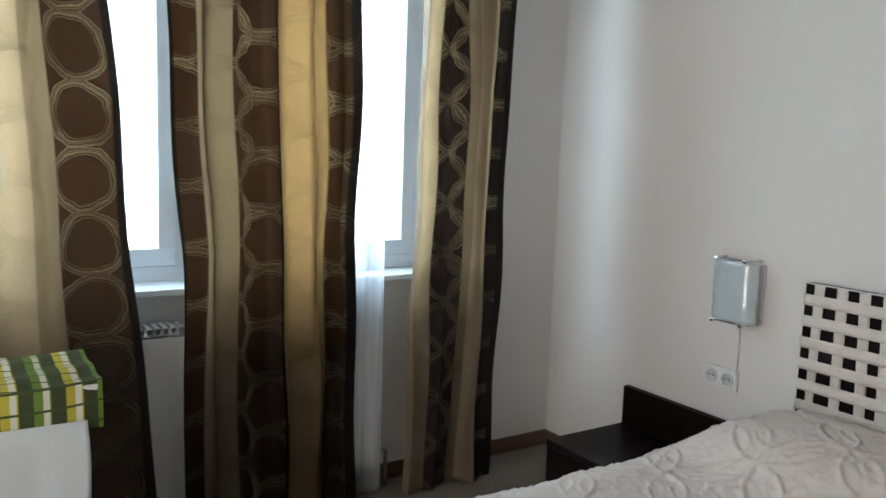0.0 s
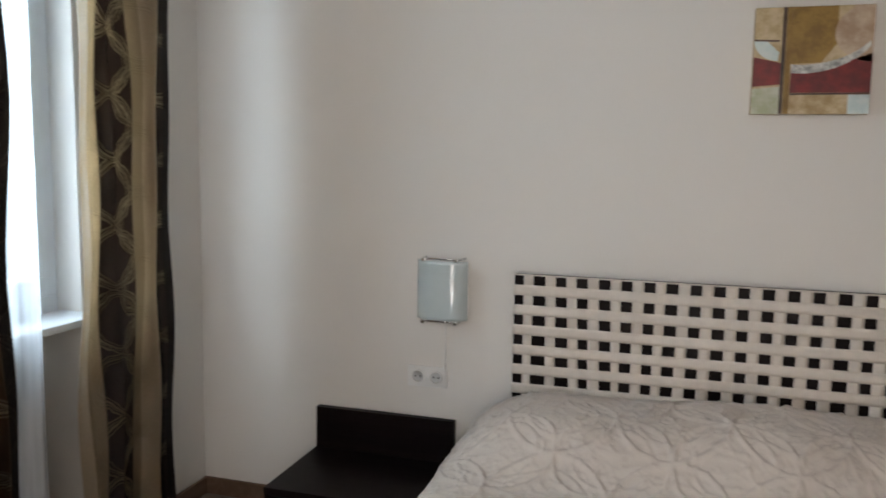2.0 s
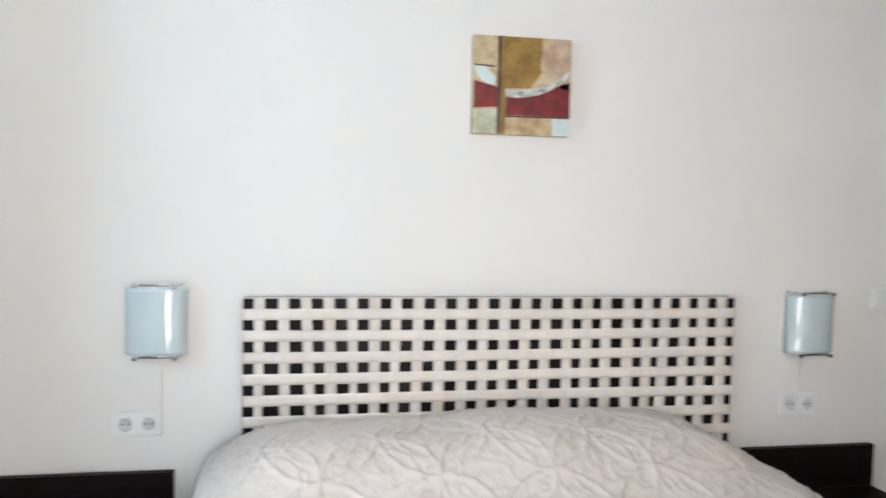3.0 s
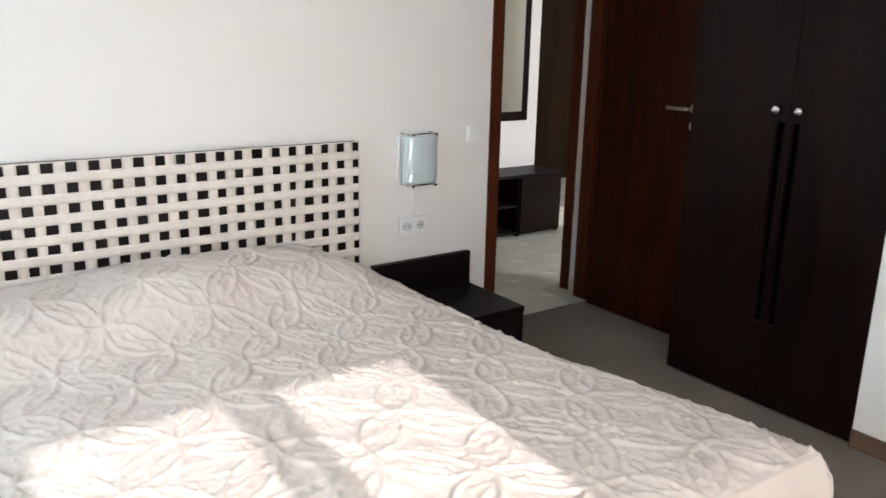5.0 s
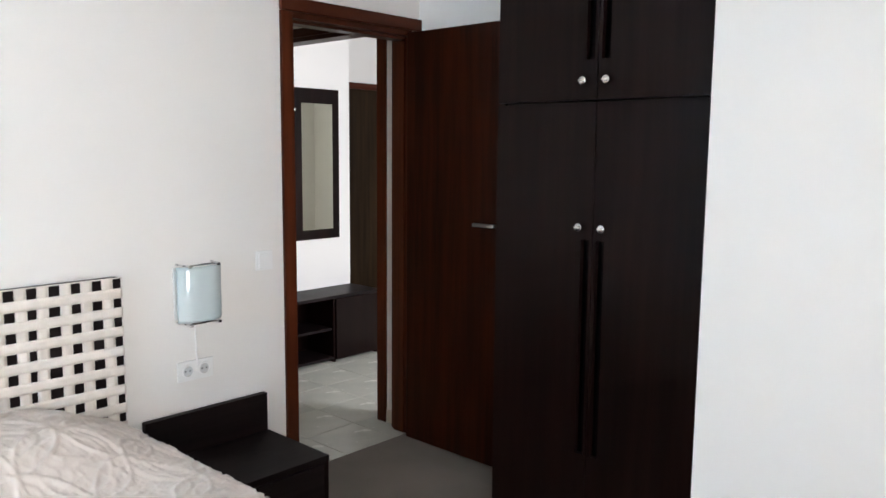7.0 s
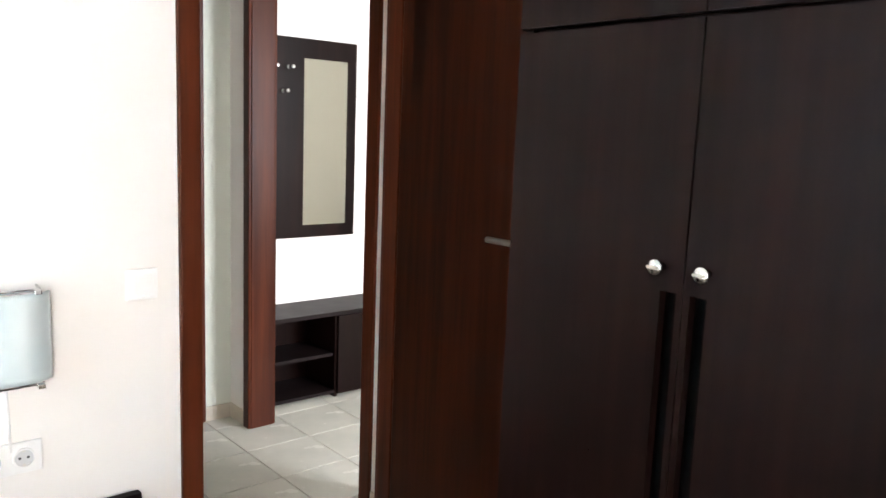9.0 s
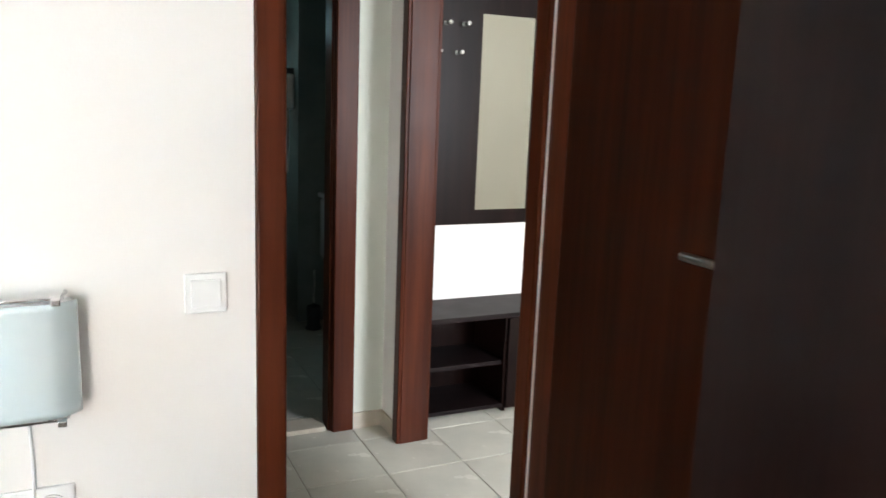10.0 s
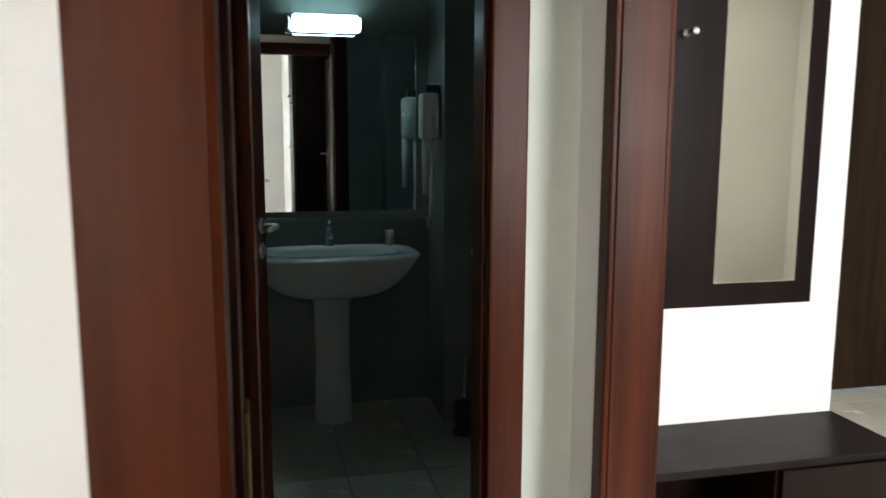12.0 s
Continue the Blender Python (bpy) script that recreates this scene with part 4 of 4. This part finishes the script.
for x, z in ((3.645, 1.727), (3.735, 1.727), (3.705, 1.603), (3.60, 1.603)):
    pg = part("peg", lathe(bmesh.new(), (x, 1.652, z), [(0.012, 0.0), (0.012, -0.004), (0.005, -0.006), (0.005, -0.040), (0.011, -0.044), (0.012, -0.052), (0.006, -0.057), (0.001, -0.058)], (0, 1, 0), 16), CHROME, t, "chrome coat peg", True)

t = thing("shoe_cabinet", (3.86, 1.52, 0), "low wenge shoe cabinet with open shelves and a door", "cabinet")
CX0, CX1, CY0, CY1, CZ = 3.44, 4.271, 1.363, 1.669, 0.468
part("top", boxes((CX0, CX1 + 0.006, CY0 - 0.006, CY1, CZ - 0.022, CZ), b=0.002), WENGE_X, t)
for a in (CX0, 3.864, CX1 - 0.018):
    part("side_panel", boxes((a, a + 0.018, CY0 + 0.004, CY1, 0.0, CZ - 0.0225), b=0.001), WENGE, t)
part("bottom", boxes((CX0 + 0.019, CX1 - 0.019, CY0 + 0.006, CY1, 0.02, 0.038)), WENGE_X, t)
part("shelf", boxes((CX0 + 0.019, 3.863, CY0 + 0.02, CY1 - 0.01, 0.222, 0.240), b=0.001), WENGE_X, t)
part("back", boxes((CX0 + 0.019, CX1 - 0.019, CY1 - 0.008, CY1 - 0.001, 0.038, CZ - 0.023)), WENGE, t)
part("door", boxes((3.876, CX1, CY0 - 0.014, CY0 + 0.0035, 0.02, CZ - 0.024), b=0.002), WENGE, t)

# ---- bathroom ----
t = thing("wash_basin", (2.74, 3.15, 0), "white ceramic pedestal wash basin with a chrome tap", "wash basin")


def basin(u, v):
    """Outside of the bowl, v from the pedestal up to the rim, then inwards and down into the bowl."""
    ang = 2 * math.pi * u
    ca, sa = math.cos(ang), math.sin(ang)
    if v < 0.6:
        s = v / 0.6
        rx = 0.10 + 0.29 * s ** 0.6
        ry = 0.09 + 0.145 * s ** 0.6
        z = 0.655 + 0.185 * s ** 1.6
    elif v < 0.75:
        s = (v - 0.6) / 0.15
        rx, ry, z = 0.39 - 0.03 * s, 0.235 - 0.03 * s, 0.84 + 0.012 * math.sin(s * math.pi / 2)
    else:
        s = (v - 0.75) / 0.25
        rx, ry, z = 0.29 * (1 - 0.92 * s ** 1.5), 0.150 * (1 - 0.9 * s ** 1.5), 0.852 - 0.12 * math.sin(s * math.pi / 2)
    k = 1.0 / (abs(ca) ** 3.2 + abs(sa) ** 3.2) ** (1 / 3.2)
    y = 3.165 + ry * sa * k
    return (2.74 + rx * ca * k, min(y, 3.395), z)


part("bowl", sheet(64, 36, basin), CERAMIC, t, "", True)
part("pedestal", lathe(bmesh.new(), (2.74, 3.25, 0), [(0.10, 0.0), (0.10, 0.02), (0.088, 0.06), (0.080, 0.35), (0.086, 0.60), (0.12, 0.70)], seg=28), CERAMIC, t, "", True)
tp = part("tap", lathe(bmesh.new(), (2.74, 3.345, 0.845), [(0.024, 0), (0.024, 0.01), (0.019, 0.015), (0.019, 0.085), (0.015, 0.095), (0.001, 0.10)]), CHROME, t, "chrome mixer tap", True)
part("spout", tube(bmesh.new(), [(2.74, 3.34, 0.905), (2.74, 3.28, 0.92), (2.74, 3.22, 0.905)], 0.011), CHROME, tp, "", True)
part("lever", tube(bmesh.new(), [(2.74, 3.345, 0.945), (2.74, 3.30, 0.975)], 0.007), CHROME, tp, "", True)

t = thing("bath_mirror", (2.76, 3.39, 1.43), "frameless wall mirror above the wash basin", "mirror")
part("glass", boxes((2.30, 3.20, 3.392, 3.397, 1.018, 1.845), b=0.0015), BATH_MIRROR, t)
for x in (2.45, 2.78, 3.05):
    part("clip", boxes((x - 0.012, x + 0.012, 3.387, 3.3985, 1.838, 1.857), b=0.001), CHROME, t)
t = thing("mirror_ledge", (2.76, 3.34, 0.985), "narrow tiled ledge below the mirror", "ledge")
part("ledge", boxes((2.06, 3.262, 3.36, 3.398, 0.965, 0.985), b=0.003), BATH_TILE, t)

t = thing("bath_light", (2.78, 3.36, 1.93), "lit white bathroom wall light over the mirror", "wall lamp")
part("mount", boxes((2.60, 2.955, 3.37, 3.399, 1.895, 1.975), b=0.004), CHROME, t)
lt = part("diffuser", tube(bmesh.new(), [(2.635, 3.33, 1.935), (2.645, 3.33, 1.935), (2.925, 3.33, 1.935), (2.935, 3.33, 1.935)], [0.030, 0.040, 0.040, 0.030], 20), LIT, t, "glowing white glass tube", True)
for x in (2.612, 2.944):
    part("end_cap", lathe(bmesh.new(), (x - 0.006, 3.33, 1.935), [(0.03, 0), (0.042, 0.003), (0.042, 0.012), (0.03, 0.015)], (1, 0, 0)), CHROME, t, "", True)

t = thing("hair_dryer", (3.22, 3.25, 1.40), "white wall-mounted hair dryer with a hanging hose", "hair dryer")
part("holder", boxes((3.175, 3.263, 3.165, 3.265, 1.30, 1.51), b=0.022), WHITE_PL, t, "", True)
part("hook", boxes((3.20, 3.262, 3.195, 3.235, 1.505, 1.545), b=0.006), DARK_PL, t)
part("nozzle", tube(bmesh.new(), [(3.205, 3.185, 1.31), (3.20, 3.185, 1.22), (3.195, 3.185, 1.05)], [0.026, 0.022, 0.012]), WHITE_PL, t, "", True)
part("hose", tube(bmesh.new(), [(3.235, 3.245, 1.31), (3.24, 3.25, 1.05), (3.235, 3.25, 0.93), (3.215, 3.235, 0.90), (3.21, 3.225, 0.94)], 0.010), WHITE_PL, t, "", True)

t = thing("soap_cup", (3.02, 3.33, 0.85), "small dark soap cup on the basin rim", "soap cup")
part("cup", lathe(bmesh.new(), (3.02, 3.31, 0.846), [(0.022, 0), (0.024, 0.01), (0.018, 0.03), (0.022, 0.075), (0.019, 0.075), (0.012, 0.02)], seg=18), STEEL, t, "", True)

t = thing("toilet", (3.58, 2.85, 0), "white ceramic toilet with a cistern", "toilet")
part("cistern", boxes((3.40, 3.76, 2.93, 3.107, 0.40, 0.78), b=0.03), CERAMIC, t, "", True)
part("cistern_lid", boxes((3.393, 3.767, 2.922, 3.108, 0.782, 0.812), b=0.01), CERAMIC, t)
part("pan", lathe(bmesh.new(), (3.58, 2.70, 0), [(0.12, 0.0), (0.11, 0.05), (0.12, 0.18), (0.18, 0.34), (0.19, 0.385), (0.15, 0.39), (0.10, 0.28)], seg=28), CERAMIC, t, "", True)
part("seat_lid", lathe(bmesh.new(), (3.58, 2.70, 0.392), [(0.17, 0.0), (0.192, 0.004), (0.192, 0.02), (0.15, 0.028), (0.001, 0.03)], seg=28), WHITE_PL, t, "", True)
t = thing("toilet_brush", (3.325, 2.95, 0), "toilet brush in a dark round stand", "toilet brush")
part("stand", lathe(bmesh.new(), (3.325, 2.95, 0), [(0.050, 0), (0.050, 0.012), (0.040, 0.02), (0.044, 0.14), (0.040, 0.14), (0.034, 0.03)], seg=20), DARK_PL, t, "", True)
part("brush_handle", tube(bmesh.new(), [(3.325, 2.95, 0.03), (3.33, 2.95, 0.36)], 0.008), CHROME, t, "", True)

# ---- outside ----
t = thing("apartment_building", (-16, -4, -3.2), "pale rendered apartment building opposite the window", "building")
part("wall", boxes((-19, -16, -22, 12, -3.2, 9.0)), CONCRETE, t)
part("roof", boxes((-19.2, -15.7, -22.3, 12.3, 9.0, 9.3)), plain("roof_grey", (0.3, 0.29, 0.28), 0.8), t)
WIN_D = plain("facade_glass", (0.10, 0.13, 0.16), 0.1)
for fl in range(4):
    for k in range(10):
        y, z = -20.5 + 3.2 * k, -2.3 + 2.9 * fl
        w = part("window", boxes((-16.0, -15.96, y, y + 1.5, z, z + 1.5)), PVC, t)
        part("pane", boxes((-15.97, -15.95, y + 0.08, y + 0.71, z + 0.08, z + 1.42)), WIN_D, w)
        part("pane", boxes((-15.97, -15.95, y + 0.79, y + 1.42, z + 0.08, z + 1.42)), WIN_D, w)

# ---- floor tiles ----
TP, TG = 0.315, 0.004


def tile_mesh():
    bm = boxes((0, TP - TG, 0, TP - TG, -0.004, 0.0))
    bmesh.ops.bevel(bm, geom=[e for e in bm.edges if all(v.co.z > -0.001 for v in e.verts)], offset=0.0015, segments=1, affect="EDGES")
    bmesh.ops.recalc_face_normals(bm, faces=bm.faces)
    me = bpy.data.meshes.new("tile")
    bm.to_mesh(me)
    bm.free()
    me.materials.append(TILE)
    return me


base_mesh = tile_mesh()
for i in range(-4, 10):
    for j in range(-1, 11):
        x, y = 3.164 + TP * i, 0.032 + TP * j
        if x < 1.9 or x > 6.0 or y < -0.30 or (x < 3.2 and y < 0):
            continue
        if x < 3.15 and y < 0.03:
            continue
        o = new("tile", base_mesh)
        o.parent = sub
        o.location = (x, y, 0)

t = thing("bath_threshold", (2.72, 1.48, 0), "pale stone threshold under the bathroom door", "threshold", "", "structure")
part("slab", boxes((2.385, 3.05, 1.425, 1.535, 0.001, 0.022), b=0.004), TILE_SKIRT, t)
t = thing("balcony_door", (0.6, YB - 0.06, 0.04), "white plastic-framed glazed balcony door letting in sunlight", "door", "", "structure")
for a, c in ((0.04, 0.62), (0.63, 1.16)):
    fy0, fy1 = YB - 0.09, YB - 0.03
    part("frame", boxes((a, a + 0.065, fy0, fy1, 0.04, 2.22), (c - 0.065, c, fy0, fy1, 0.04, 2.22), (a + 0.065, c - 0.065, fy0, fy1, 0.04, 0.14), (a + 0.065, c - 0.065, fy0, fy1, 2.14, 2.22)), PVC, t)
    gl = part("pane", boxes((a + 0.065, c - 0.065, YB - 0.063, YB - 0.057, 0.14, 2.14)), GLASS, t)
    gl.visible_shadow = False
for ob, d in (("wash_basin", (0.115, -0.04, -0.045)), ("bath_mirror", (0.09, 0, -0.06)), ("mirror_ledge", (0.085, 0, -0.05)), ("bath_light", (0.075, 0, -0.115)),
              ("hair_dryer", (0.085, -0.05, 0)), ("toilet", (0.08, -0.055, 0)), ("toilet_brush", (0.08, -0.06, 0)), ("soap_cup", (0.115, -0.04, -0.045))):
    bpy.data.objects[ob].location += Vector(d)
t = thing("alarm_box", (5.84, 2.98, 2.42), "small white alarm box high on the wall", "alarm box")
part("box", boxes((5.80, 5.88, 2.945, 2.999, 2.37, 2.48), b=0.008), WHITE_PL, t)
